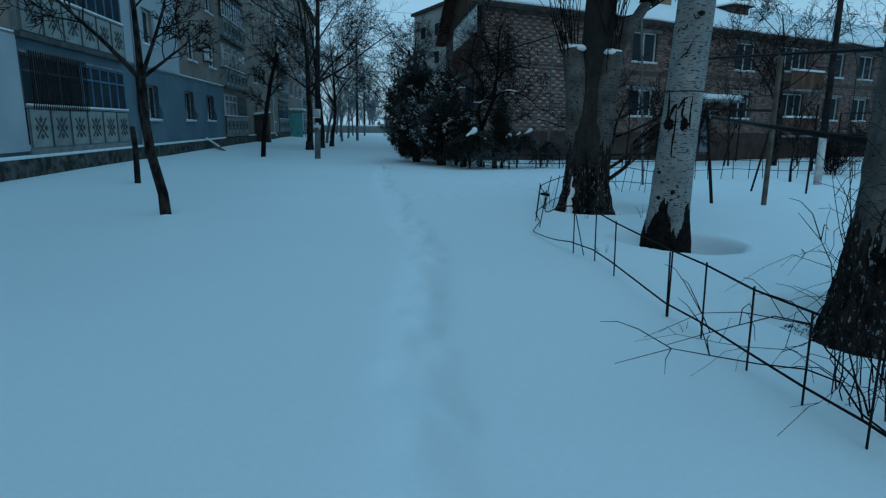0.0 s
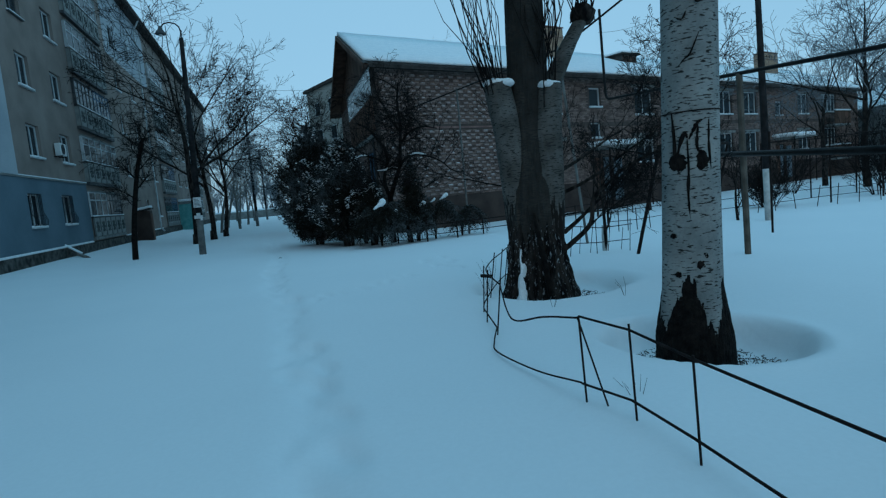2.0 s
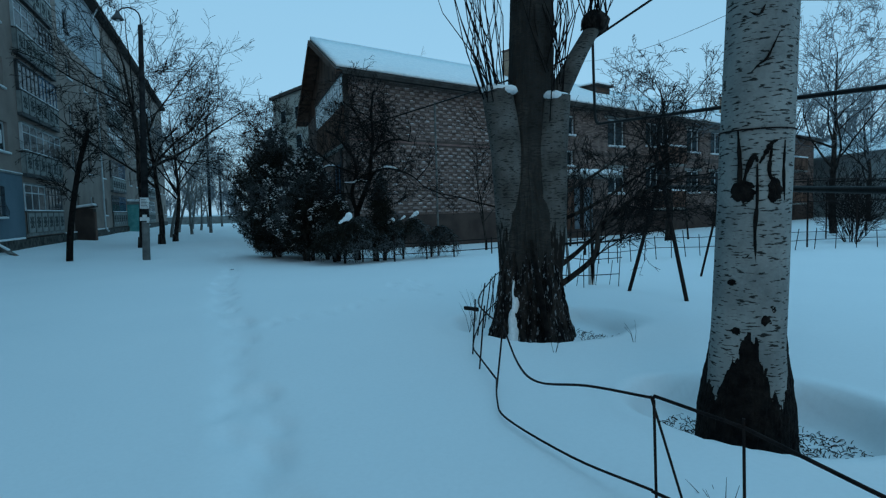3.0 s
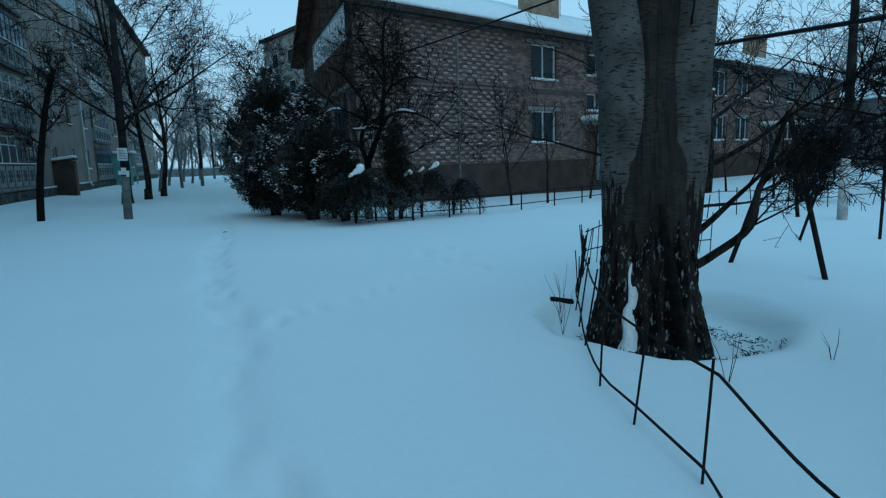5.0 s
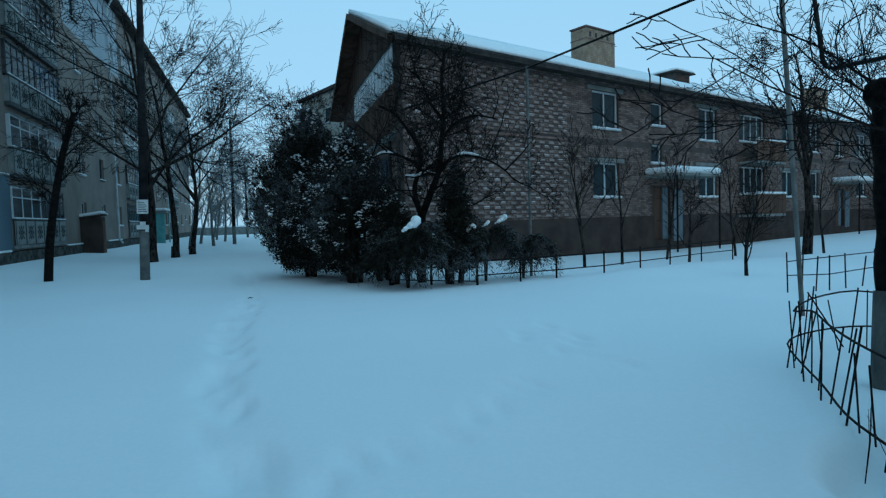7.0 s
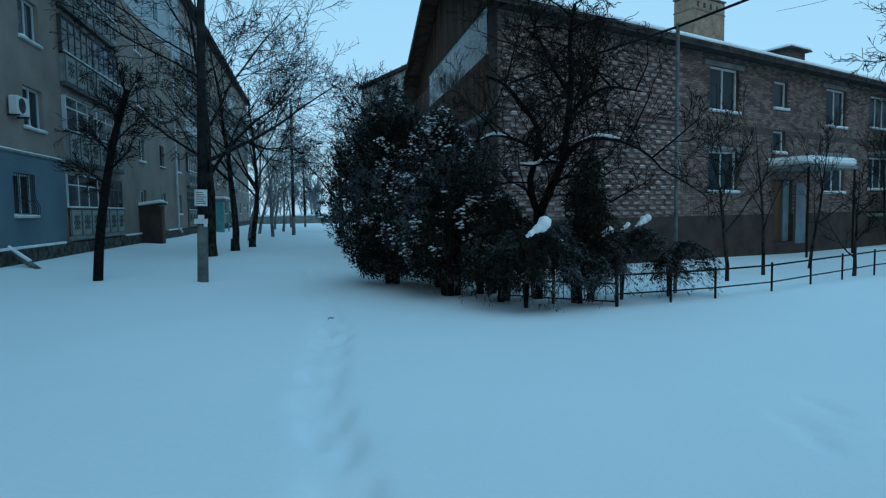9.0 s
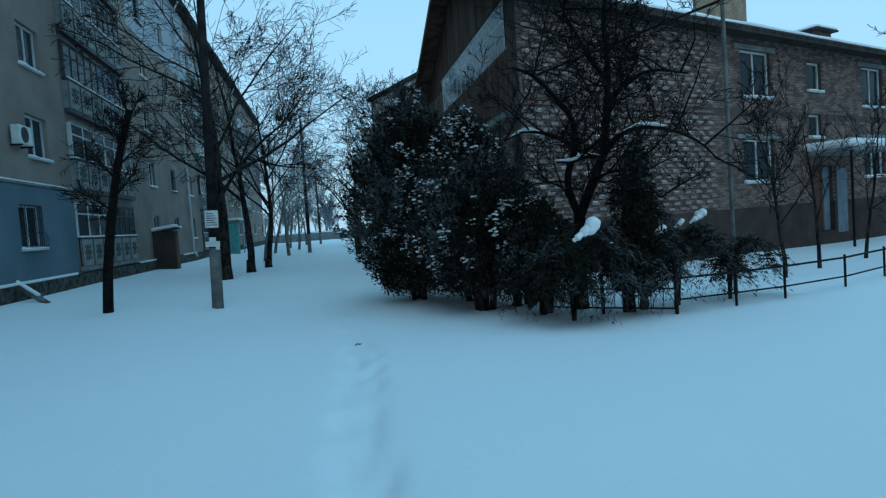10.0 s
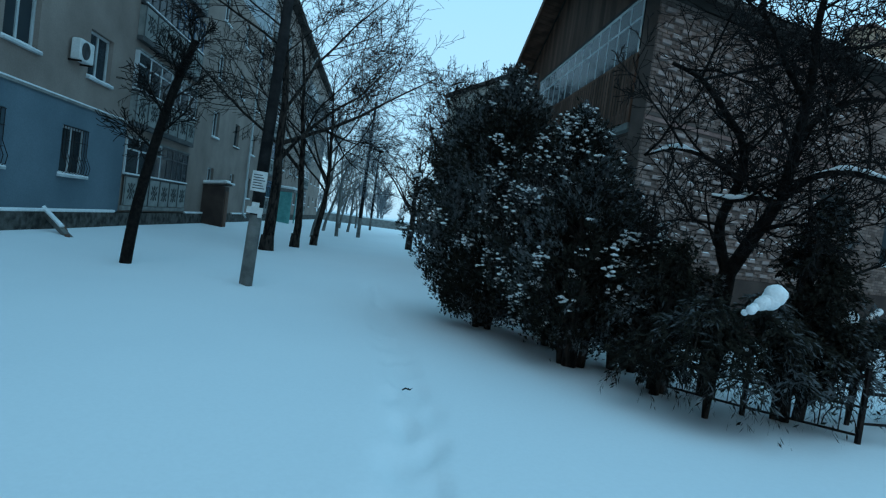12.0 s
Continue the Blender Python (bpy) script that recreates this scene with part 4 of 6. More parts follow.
# the street row beside the apartment block
pt = Tree(3)
pt.limb.tube(eased([(0, 0, -0.2), (0.08, 0, 0.8), (0.2, 0, 1.7), (0.38, 0, 2.7), (0.55, 0.02, 3.5), (0.78, 0.03, 4.3), (0.85, 0.03, 4.55)]), [0.115 - 0.05 * k / 30 for k in range(31)], 10, cap=True)
PRUNED = dict(SMALL, segs=(5, 4, 3), kids=(13, 8), open=(0.75, 0.7), len=(0.6, 0.55), thin=0.008)
PRUNED["from"] = (0.15, 0.1)
for z, x, d, ln, r in ((2.3, 0.3, (-1, 0.2, 0.55), 1.2, 0.03), (2.6, 0.35, (1, -0.2, 0.6), 1.0, 0.035), (3.0, 0.44, (-0.8, -0.3, 0.7), 1.1, 0.03), (3.3, 0.5, (1, 0.3, 0.5), 1.0, 0.03), (3.8, 0.63, (-0.6, 0.5, 0.8), 0.9, 0.025), (4.3, 0.78, (0.7, 0.2, 0.9), 0.8, 0.025), (4.45, 0.82, (-0.3, -0.3, 1), 0.8, 0.025), (2.0, 0.25, (-0.9, 0.5, 0.3), 0.9, 0.02), (3.6, 0.58, (0.5, -0.8, 0.6), 0.9, 0.025)):
    pt.grow(Vector((x, 0, z)), (Vector(d) + Vector((0, 0, 0.35))).normalized(), ln * 0.8, r, 0, PRUNED)
pruned = thing("bare_tree", pose(-4.2, 25.2, 0), "dark leaning pruned street tree with short twigs", "tree", "street trees")
part("trunk", pt.limb, BARK_DARK, pruned, smooth=True)
part("crown", pt.twig, TWIG, pruned)
bare_tree(-2.7, 32.6, 14.0, 0.2, 11, STREET, "tall bare street tree with a wide crown", (0.05, 0.02), group="street trees", foot=0.5)
bare_tree(-2.2, 36.0, 12.0, 0.16, 12, STREET, "tall bare street tree with a wide crown", (0.06, 0.0), group="street trees", foot=0.5)
bare_tree(-1.7, 38.5, 10.5, 0.14, 13, STREET, "tall bare street tree, its trunk leaning", (0.14, 0.05), group="street trees", foot=0.4)
# far along the road, pale bark and twig colours stand in for haze
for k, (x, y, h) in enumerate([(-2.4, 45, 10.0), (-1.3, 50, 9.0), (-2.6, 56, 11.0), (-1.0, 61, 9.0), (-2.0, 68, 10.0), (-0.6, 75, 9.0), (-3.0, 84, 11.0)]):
    bare_tree(x, y, h, 0.12, 20 + k, STREET if y < 60 else SMALL, "bare street tree far along the snowy road, coloured pale for haze", (0.03, 0.0), group="street trees", twig=TWIG_HAZED, bark=BARK_GREY)

# the forked tree close to the apartment block
ft = Tree(31)
ft.limb.tube([(0.06, 0, -0.2), (0.04, 0, 0.3), (-0.1, 0, 1.0), (-0.16, 0, 1.7), (-0.15, 0, 2.25)], [0.1, 0.084, 0.078, 0.076, 0.08], 10, cap=False)
for d, r, ln in (((-0.62, 0.1, 0.85), 0.045, 2.6), ((0.02, 0.05, 1), 0.062, 3.2), ((0.85, -0.1, 0.6), 0.036, 1.3), ((0.25, 0.2, 0.9), 0.04, 2.4)):
    ft.grow(Vector((-0.15, 0, 2.2)), Vector(d).normalized(), ln, r, 0, SMALL)
forked = thing("bare_tree", pose(-3.28, 8.15, 0), "dark forked bare tree with a crooked trunk in the snow", "tree", "street trees")
part("trunk", ft.limb, BARK, forked, smooth=True)
part("crown", ft.twig, TWIG, forked)
stump = thing("tree_stump", pose(-5.2, 12.6, 0), "sawn-off dark trunk standing in the snow", "stump")
part("trunk", Mesh().tube([(0, 0, -0.2), (0, 0, 0.1), (0.02, 0, 0.8), (0, 0, 1.4)], [0.085, 0.07, 0.065, 0.055], 10), BARK, stump, smooth=True)


# ---- poles ----
def lamp_pole(x, y, h, label, lean=0.0, tar=True, lamp=True, wash=None, r=0.13, cat="lamp post", face=1):
    ob = thing("street_lamp" if lamp else "utility_pole", pose(x, y, 0, 0, lean, 0), label, cat)
    part("foot", Mesh().tube([(0, 0, -0.3), (0, 0, 1.3)], [r, r * 0.96], 10), wash or POLE, ob, smooth=True)
    part("shaft", Mesh().tube([(0, 0, 1.3), (0, 0, h)], [r * 0.94, r * 0.6], 10), POLE_TAR if tar else POLE, ob, smooth=True)
    if lamp:
        pts = [(0, 0, h - 0.5), (0, 0, h + 0.25)] + [(-face * 0.35 + face * 0.35 * math.cos(a), 0, h + 0.25 + 0.3 * math.sin(a)) for a in (0.5, 1.0, 1.6, 2.2, 2.8)]
        part("bracket", Mesh().tube(pts, 0.025, 6), IRON, ob, smooth=True)
        e = pts[-1]
        hd = part("lamp_head", Mesh().tube([(e[0], 0, e[2] + 0.05), (e[0], 0, e[2] - 0.05), (e[0], 0, e[2] - 0.2), (e[0], 0, e[2] - 0.24)], [0.05, 0.08, 0.19, 0.19], 12), FRAME_DARK, ob)
        part("bulb", Mesh().blob((e[0], 0, e[2] - 0.25), 0.07, 1, 1.0), FRAME_WHITE, hd)
        part("insulator", Mesh().tube([(0.1, 0, h - 0.3), (0.1, 0, h - 0.15)], 0.04, 8), FRAME_WHITE, ob)
    return ob


pole = lamp_pole(-1.72, 24.5, 8.0, "tarred street lamp pole with pasted notices and whitish foot", 1.8, face=1)
nt = part("notice", Mesh().box(-0.15, -0.142, 1.75, 0.13, -0.136, 2.13), PAPER, pole, "white pasted notice with grey lines of print")
for i in range(6):
    part("print_line", Mesh().box(-0.12, -0.145, 1.8 + i * 0.05, 0.1 - 0.03 * (i % 3), -0.1425, 1.818 + i * 0.05), INK, nt)
part("torn_notice", Mesh().box(-0.16, -0.15, 1.33, 0.14, -0.14, 1.45).box(-0.08, -0.153, 1.45, 0.06, -0.143, 1.54).box(0.05, -0.15, 1.26, 0.13, -0.14, 1.33), PAPER, pole)
lamp_pole(0.0, 52.0, 9.0, "dark street lamp pole far along the road", 0.5)
lamp_pole(0.9, 75.0, 8.5, "dark utility pole far along the road", 0.0, lamp=False, cat="pole")
lamp_pole(12.85, 12.35, 6.3, "dark street lamp pole with a whitewashed foot in the yard", -1.0, wash=WHITEWASH, face=1, r=0.1)

# ---- large old poplar with two stems ----
def ridged_trunk(rings, sides, seed, depth, coarse=7.0, zf=1.0, lobes=0.09):
    """rings: (x, y, z, radius); bark ridges run upwards as real relief."""
    m, out = Mesh(), []
    for x, y, z, r in rings:
        row = []
        for k in range(sides):
            a = 2 * math.pi * k / sides
            ca, sa = math.cos(a), math.sin(a)
            rid = noise.noise((ca * coarse + seed, sa * coarse, z * 1.6 * zf)) + 0.6 * noise.noise((ca * coarse * 2.6, sa * coarse * 2.6 + seed, z * 5.0 * zf)) + 0.3 * noise.noise((ca * coarse * 5, sa * coarse * 5 + seed, z * 14 * zf))
            lobe = lobes * r * math.sin(a * 4 + seed) * max(0.0, 1 - z / 1.6)
            q = r * (1 + depth * rid * (1.0 if z < 2.0 else 0.45)) + lobe
            row.append((x + ca * q, y + sa * q, z))
        out.append(row)
    return m.quadstrip(out)


def taper_rings(points, steps):
    out = []
    for (a, b) in zip(points, points[1:]):
        for i in range(steps):
            f = i / steps
            out.append(tuple(u + (v - u) * f for u, v in zip(a, b)))
    return out + [points[-1]]


poplar = thing("poplar_tree", pose(4.42, 8.3, 0), "huge old poplar with a furrowed dark foot and sawn grey stems", "tree")
part("trunk", ridged_trunk(taper_rings([(0.0, 0, 0.3, 0.385), (0.0, 0, 0.8, 0.375), (0.0, 0, 1.4, 0.36), (0.02, 0.03, 1.75, 0.32), (0.02, 0.05, 2.0, 0.27)], 22), 150, 1.0, 0.06, coarse=6.0, zf=0.7, lobes=0.06), BARK_CRACKED, poplar, "grey-brown cracked bark of the trunk")
part("rough_foot", ridged_trunk(taper_rings([(0.0, 0, -0.35, 0.62), (0.0, 0, 0.05, 0.5), (0.0, 0, 0.3, 0.445), (0.0, 0, 0.55, 0.415), (0.0, 0, 0.8, 0.385), (0.0, 0, 1.05, 0.34)], 30), 220, 1.0, 0.085, coarse=9.0, zf=1.1, lobes=0.1), BARK_SNOWY, poplar, "deeply furrowed dark bark at the foot")
part("main_stem", ridged_trunk(taper_rings([(0.0, 0.0, 1.0, 0.36), (0.02, 0.02, 1.7, 0.33), (0.08, 0.08, 2.6, 0.29), (0.15, 0.1, 5.0, 0.25), (0.2, 0.1, 9.0, 0.21)], 50), 150, 2.5, 0.09, coarse=7.0), BARK_CRACKED, poplar, "dark furrowed middle stem")
part("stem", ridged_trunk(taper_rings([(-0.17, 0.05, 0.35, 0.19), (-0.2, 0.05, 1.0, 0.205), (-0.24, 0.03, 1.6, 0.21), (-0.28, 0.04, 2.2, 0.205), (-0.40, 0.07, 2.95, 0.19)], 20), 84, 4.0, 0.035, coarse=5.0), BARK_STEM, poplar, "smooth grey stem, sawn off and capped with snow", smooth=True)
part("stem", ridged_trunk(taper_rings([(0.13, -0.15, 0.35, 0.18), (0.16, -0.18, 1.0, 0.2), (0.18, -0.2, 1.6, 0.205), (0.21, -0.19, 2.2, 0.195), (0.3, -0.16, 2.85, 0.18)], 20), 84, 6.0, 0.035, coarse=5.0), BARK_STEM, poplar, "smooth grey stem, sawn off", smooth=True)
part("limb", ridged_trunk(taper_rings([(0.3, 0.05, 2.3, 0.16), (0.45, 0.05, 2.9, 0.15), (0.75, 0.0, 3.45, 0.12), (0.95, 0.0, 3.75, 0.11)], 10), 36, 9.0, 0.05), BARK_STEM, poplar, "grey side limb", smooth=True)
part("burl", Mesh().blob((1.0, 0, 3.85), 0.18, 5, 0.9, 7, 12, 0.15), BARK, poplar, smooth=True)
for c, r, q, sd in (((-0.42, 0.07, 2.93), 0.19, 0.4, 8), ((-0.3, -0.03, 2.92), 0.13, 0.5, 12), ((0.3, -0.17, 2.83), 0.16, 0.45, 9), ((0.22, -0.22, 2.84), 0.13, 0.5, 15)):
    part("snow_cap", Mesh().blob(c, r, sd, q, 7, 12, 0.15), SNOW_CAP, poplar, smooth=True)
sg = random.Random(77)
clots = Mesh()
tongue = []
for k in range(15):
    f = k / 14
    z, wd = -0.12 + 0.72 * f, 0.085 * (1 - f) ** 0.6 * (1 + 0.12 * sg.uniform(-1, 1)) + 0.01
    mid, rad = -2.58 + 0.03 * math.sin(k * 0.9), 0.53 - 0.10 * f ** 0.6 + 0.07 * (1 - f)
    row = []
    for q in range(9):
        s = q / 4 - 1
        row.append(((rad - 0.10 * s * s) * math.cos(mid + s * wd * 1.9), (rad - 0.10 * s * s) * math.sin(mid + s * wd * 1.9), z + 0.02 * sg.uniform(-1, 1)))
    tongue.append(row)
part("snow_drift", clots.quadstrip(tongue, closed=False, cap=False), SNOW_CAP, poplar, "tongue of snow blown against the foot", smooth=True)
part("dead_branch", Mesh().tube([(-0.12, -0.58, -0.05), (-0.14, -0.47, 0.5), (-0.2, -0.38, 1.1)], [0.05, 0.04, 0.02], 7), BARK_DARK, poplar, smooth=True)
bl = Tree(61)
for b0, d0, ln, r in (((0.4, -0.1, 0.75), (0.9, -0.1, 0.5), 1.5, 0.035), ((0.42, 0, 1.3), (1, -0.2, 0.25), 2.2, 0.03), ((0.42, 0.1, 1.6), (1, 0.3, 0.3), 2.4, 0.03), ((-0.42, 0.1, 1.5), (-1, 0.2, 0.15), 1.4, 0.014), ((0.45, 0, 1.0), (1, 0.1, 0.0), 1.8, 0.02)):
    bl.grow(Vector(b0), Vector(d0).normalized(), ln, r, 0, dict(SMALL, thin=0.003, kids=(6, 4, 3)))
bough = eased([(0.69 * u, -0.73 * u, z) for u, z in ((0.35, 0.5), (0.52, 0.62), (0.8, 0.88), (0.86, 1.22), (1.06, 1.4), (1.35, 1.62), (1.8, 1.8))], 5)
bl.limb.tube(bough, [0.042 - 0.03 * k / (len(bough) - 1) for k in range(len(bough))], 8)
for k in range(8, len(bough), 2):
    bl.grow(Vector(bough[k]), Vector((bl.rg.uniform(-0.2, 1), bl.rg.uniform(-1, 0.2), bl.rg.uniform(-0.3, 0.8))).normalized(), bl.rg.uniform(0.6, 1.3), 0.012, 0, dict(SMALL, thin=0.003))
part("side_branch", bl.limb, BARK, poplar, smooth=True)
tagged(part("side_twig", bl.twig, TWIG, poplar), kind="stuff")
rs = random.Random(44)
for i in range(84):
    kind = i % 3
    b = Vector((-0.45, 0.05, 2.85)) if kind == 0 else (Vector((1.0, 0, 3.8)) if kind == 1 else Vector((0.25, -0.2, 2.5 + rs.random() * 1.0)))
    b += Vector((rs.uniform(-0.16, 0.16), rs.uniform(-0.15, 0.1), rs.uniform(-0.1, 0.1)))
    tip = b + Vector((rs.uniform(-0.45, 0.3) - (0.3 if kind == 0 else 0), rs.uniform(-0.3, 0.3), rs.uniform(1.2, 3.0)))
    mid = b.lerp(tip, 0.35) + Vector((rs.uniform(-0.18, 0.18), rs.uniform(-0.15, 0.15), 0))
    part("shoot", Mesh().tube([b, mid, b.lerp(tip, 0.7) + Vector((rs.uniform(-0.06, 0.06), 0, 0)), tip], [0.010, 0.008, 0.0055, 0.0025], 4, cap=False), TWIG, poplar)

# ---- pale poplar by the low fence ----
pale = thing("poplar_tree", pose(4.22, 4.85, 0), "pale-barked poplar with dark scars and a black rough foot", "tree")
part("trunk", ridged_trunk(taper_rings([(0, 0, 0.1, 0.285), (0.01, 0, 0.5, 0.256), (0.05, 0, 1.5, 0.236), (0.12, 0, 3.0, 0.226), (0.22, 0, 6.0, 0.2), (0.3, 0, 10.0, 0.16)], 16), 64, 2.0, 0.012, coarse=3.0), BIRCH, pale, smooth=True)
part("rough_foot", ridged_trunk(taper_rings([(0, 0, -0.4, 0.35), (0, 0, -0.2, 0.33), (0, 0, 0.05, 0.318), (0, 0, 0.2, 0.294), (0.005, 0, 0.33, 0.272), (0.01, 0, 0.45, 0.256), (0.01, 0, 0.62, 0.235)], 22), 170, 3.0, 0.03, coarse=11.0, zf=3.5, lobes=0.02), BARK_DARK, pale, "black rough bark at the foot")
rs = random.Random(12)
for a, z, w, h in ((-2.72, 1.56, 0.075, 0.075), (-1.88, 1.57, 0.055, 0.075), (-2.0, 0.7, 0.04, 0.045), (-1.85, 0.78, 0.025, 0.03), (-2.75, 0.62, 0.03, 0.025), (-2.9, 0.95, 0.03, 0.02), (-1.7, 2.9, 0.04, 0.03)):
    sc, rr = Mesh(), 0.236 if z > 1 else 0.252
    sc.blob((0, 0, 0), 1.0, int(a * 10), 1.0, 8, 14, 0.45)
    cx, cy = rr * math.cos(a), rr * math.sin(a)
    out = []
    for vx, vy, vz in sc.v:
        tang, rad_ = -vx * math.sin(a) + vy * math.cos(a), vx * math.cos(a) + vy * math.sin(a)
        bend = -rr * (1 - math.cos(tang * w / rr))
        out.append((cx - math.sin(a) * tang * w + math.cos(a) * (rad_ * 0.012 + bend) + 0.05 * z / 1.5, cy + math.cos(a) * tang * w + math.sin(a) * (rad_ * 0.012 + bend), z + vz * h))
    sc.v = out
    part("bark_scar", sc, BARK_DARK, pale, "black branch scar")
for pts, wd in ((((-2.72, 1.6), (-2.6, 1.72), (-2.45, 1.8), (-2.35, 1.76)), 0.02), (((-2.3, 1.75), (-2.15, 1.82), (-2.0, 1.88), (-1.85, 1.9)), 0.018), (((-2.36, 1.75), (-2.33, 1.5), (-2.36, 1.3), (-2.3, 1.05)), 0.014), (((-2.0, 1.85), (-2.05, 1.7), (-1.95, 1.63)), 0.016), (((-2.6, 2.35), (-2.4, 2.4), (-2.2, 2.44), (-1.9, 2.6)), 0.009), (((-2.7, 2.75), (-2.45, 2.72), (-2.3, 2.78)), 0.01), (((-2.1, 2.9), (-1.95, 2.84), (-1.75, 2.86)), 0.009), (((-2.8, 1.15), (-2.6, 1.12), (-2.45, 1.15)), 0.007), (((-2.9, 1.98), (-2.8, 1.7), (-2.85, 1.5)), 0.016), (((-1.6, 1.9), (-1.62, 1.7), (-1.55, 1.5)), 0.012)):
    line = eased([((0.2355 if z > 1 else 0.25) * math.cos(a) + 0.05 * z / 1.5, (0.2355 if z > 1 else 0.25) * math.sin(a), z) for a, z in pts], 6)
    part("bark_crack", Mesh().tube(line, [wd * (0.35 + 0.65 * math.sin(math.pi * (k + 0.4) / len(line))) * rs.uniform(0.6, 1.15) for k in range(len(line))], 7), BARK_DARK, pale)
part("wire_band", Mesh().tube([(0.07 + 0.24 * math.cos(a), 0.24 * math.sin(a), 1.98) for a in [2 * math.pi * k / 24 for k in range(25)]], 0.006, 5), IRON, pale)

# ---- tree at the fence end with a thicket of shoots ----
near = thing("poplar_tree", pose(4.15, 1.45, 0), "dark furrowed poplar trunk among wild shoots at the fence", "tree")
part("trunk", ridged_trunk(taper_rings([(0, 0, 0.1, 0.31), (0.02, 0, 0.4, 0.285), (0.03, 0, 1.0, 0.265), (0.05, 0, 3.0, 0.245), (0.12, 0, 8.0, 0.2)], 16), 84, 7.0, 0.07, coarse=6.0), BARK_MID, near, "grey-brown cracked bark of the trunk")
part("rough_foot", ridged_trunk(taper_rings([(0, 0, -0.35, 0.44), (0.0, 0, 0.0, 0.37), (0.02, 0, 0.3, 0.325), (0.03, 0, 0.7, 0.29), (0.03, 0, 1.0, 0.25)], 24), 150, 7.0, 0.09, coarse=9.0, lobes=0.08), BARK_SNOWY, near, "furrowed dark bark at the foot")
thicket = thing("shoot_thicket", pose(2.85, -0.1, 0), "thicket of thin bare arching shoots beside the fence", "shrub")
rs = random.Random(15)
for i in range(56):
    low = i < 26
    b = Vector((rs.uniform(-0.1, 0.75), rs.uniform(-0.5, 0.6), -0.1))
    out = Vector((rs.uniform(-1.1, 0.1), rs.uniform(-0.35, 0.6), 0)) * (1.0 if low else 0.3)
    hh = rs.uniform(0.3, 0.95) if low else rs.uniform(1.0, 2.6)
    pts, r = [], rs.uniform(0.004, 0.0075)
    for q in range(9):
        f = q / 8
        arch = math.sin(f * math.pi * 0.72) if low else f
        pts.append(b + out * (f ** 1.4) * 1.2 + Vector((rs.uniform(-0.035, 0.035), rs.uniform(-0.035, 0.035), hh * arch + 0.03 * math.sin(q * 1.8 + i))))
    sh = part("shoot", Mesh().tube(pts, [r * (1 - 0.75 * q / 8) for q in range(9)], 5, cap=False), TWIG, thicket)
    side = Mesh()
    for q in range(5):
        f = pts[rs.randrange(3, 8)]
        e = f + Vector((rs.uniform(-0.4, 0.25), rs.uniform(-0.25, 0.3), rs.uniform(-0.2, 0.3)))
        side.tube([f, f.lerp(e, 0.4) + Vector((rs.uniform(-0.03, 0.03), 0, 0.05)), f.lerp(e, 0.75) + Vector((0, rs.uniform(-0.03, 0.03), 0.04)), e], [r * 0.5, r * 0.45, r * 0.35, 0.0015], 3, cap=False)
    tagged(part("side_shoot", side, TWIG, sh), kind="stuff")

# ---- low fence of welded rod ----
fence = thing("low_fence", pose(0, 0, 0), "low bent fence of rusty dark steel rod", "fence")
POSTS = [(2.46, -0.8), (2.5, -0.2), (2.52, 0.25), (2.51, 0.72), (2.54, 1.28), (2.53, 1.76), (2.58, 2.88), (2.6, 3.42), (2.5, 3.8)]
for k, (x, y) in enumerate(POSTS):
    z0 = -0.05
    part("post", Mesh().tube([(x + 0.02, y, z0), (x, y, 0.575 + swell(x, y) + 0.02 * math.sin(k * 2.1))], 0.0068, 6), IRON, fence)
    if k == 5:
        part("post", Mesh().tube([(x + 0.022, y - 0.012, z0), (x + 0.012, y - 0.014, 0.575 + swell(x, y))], 0.007, 6), IRON, fence)
part("top_rail", Mesh().tube([(x, y, 0.565 + swell(x, y) + 0.012 * math.sin(k * 1.7)) for k, (x, y) in enumerate(POSTS)], 0.008, 6), IRON, fence, smooth=True)
part("low_rail", Mesh().tube([(x - 0.01, y, 0.15 + swell(x, y) + 0.01 * math.sin(k * 2.3)) for k, (x, y) in enumerate(POSTS)], 0.008, 6), IRON, fence, smooth=True)
part("brace", Mesh().tube([(2.5, 3.82, 0.66), (2.6, 3.66, 0.05)], 0.006, 5), IRON, fence)
part("bent_rail", Mesh().tube(eased([(2.5, 3.8, 0.655), (2.5, 4.3, 0.57), (2.55, 4.9, 0.42), (2.68, 5.4, 0.4), (2.88, 6.02, 0.53)]), 0.0075, 6), IRON, fence, smooth=True)
part("bent_rail", Mesh().tube(eased([(2.49, 3.8, 0.24), (2.46, 4.4, 0.16), (2.48, 5.2, 0.1), (2.61, 5.6, 0.08), (2.81, 6.02, 0.1)]), 0.007, 6), IRON, fence, smooth=True)
BENT = [(2.83, 6.02), (2.97, 6.66), (3.14, 7.2), (3.5, 7.9), (3.9, 8.55), (4.2, 9.05), (4.5, 9.5), (4.86, 9.95), (5.18, 10.35), (5.42, 10.72), (5.85, 10.9), (6.4, 10.9), (6.95, 10.8), (7.6, 10.65)]
rs = random.Random(6)
for k, (x, y) in enumerate(BENT):
    part("post", Mesh().tube([(x - 0.03, y, -0.05), (x + rs.uniform(-0.02, 0.12), y + rs.uniform(-0.05, 0.1), rs.uniform(0.5, 0.66))], 0.0075, 6), IRON, fence)
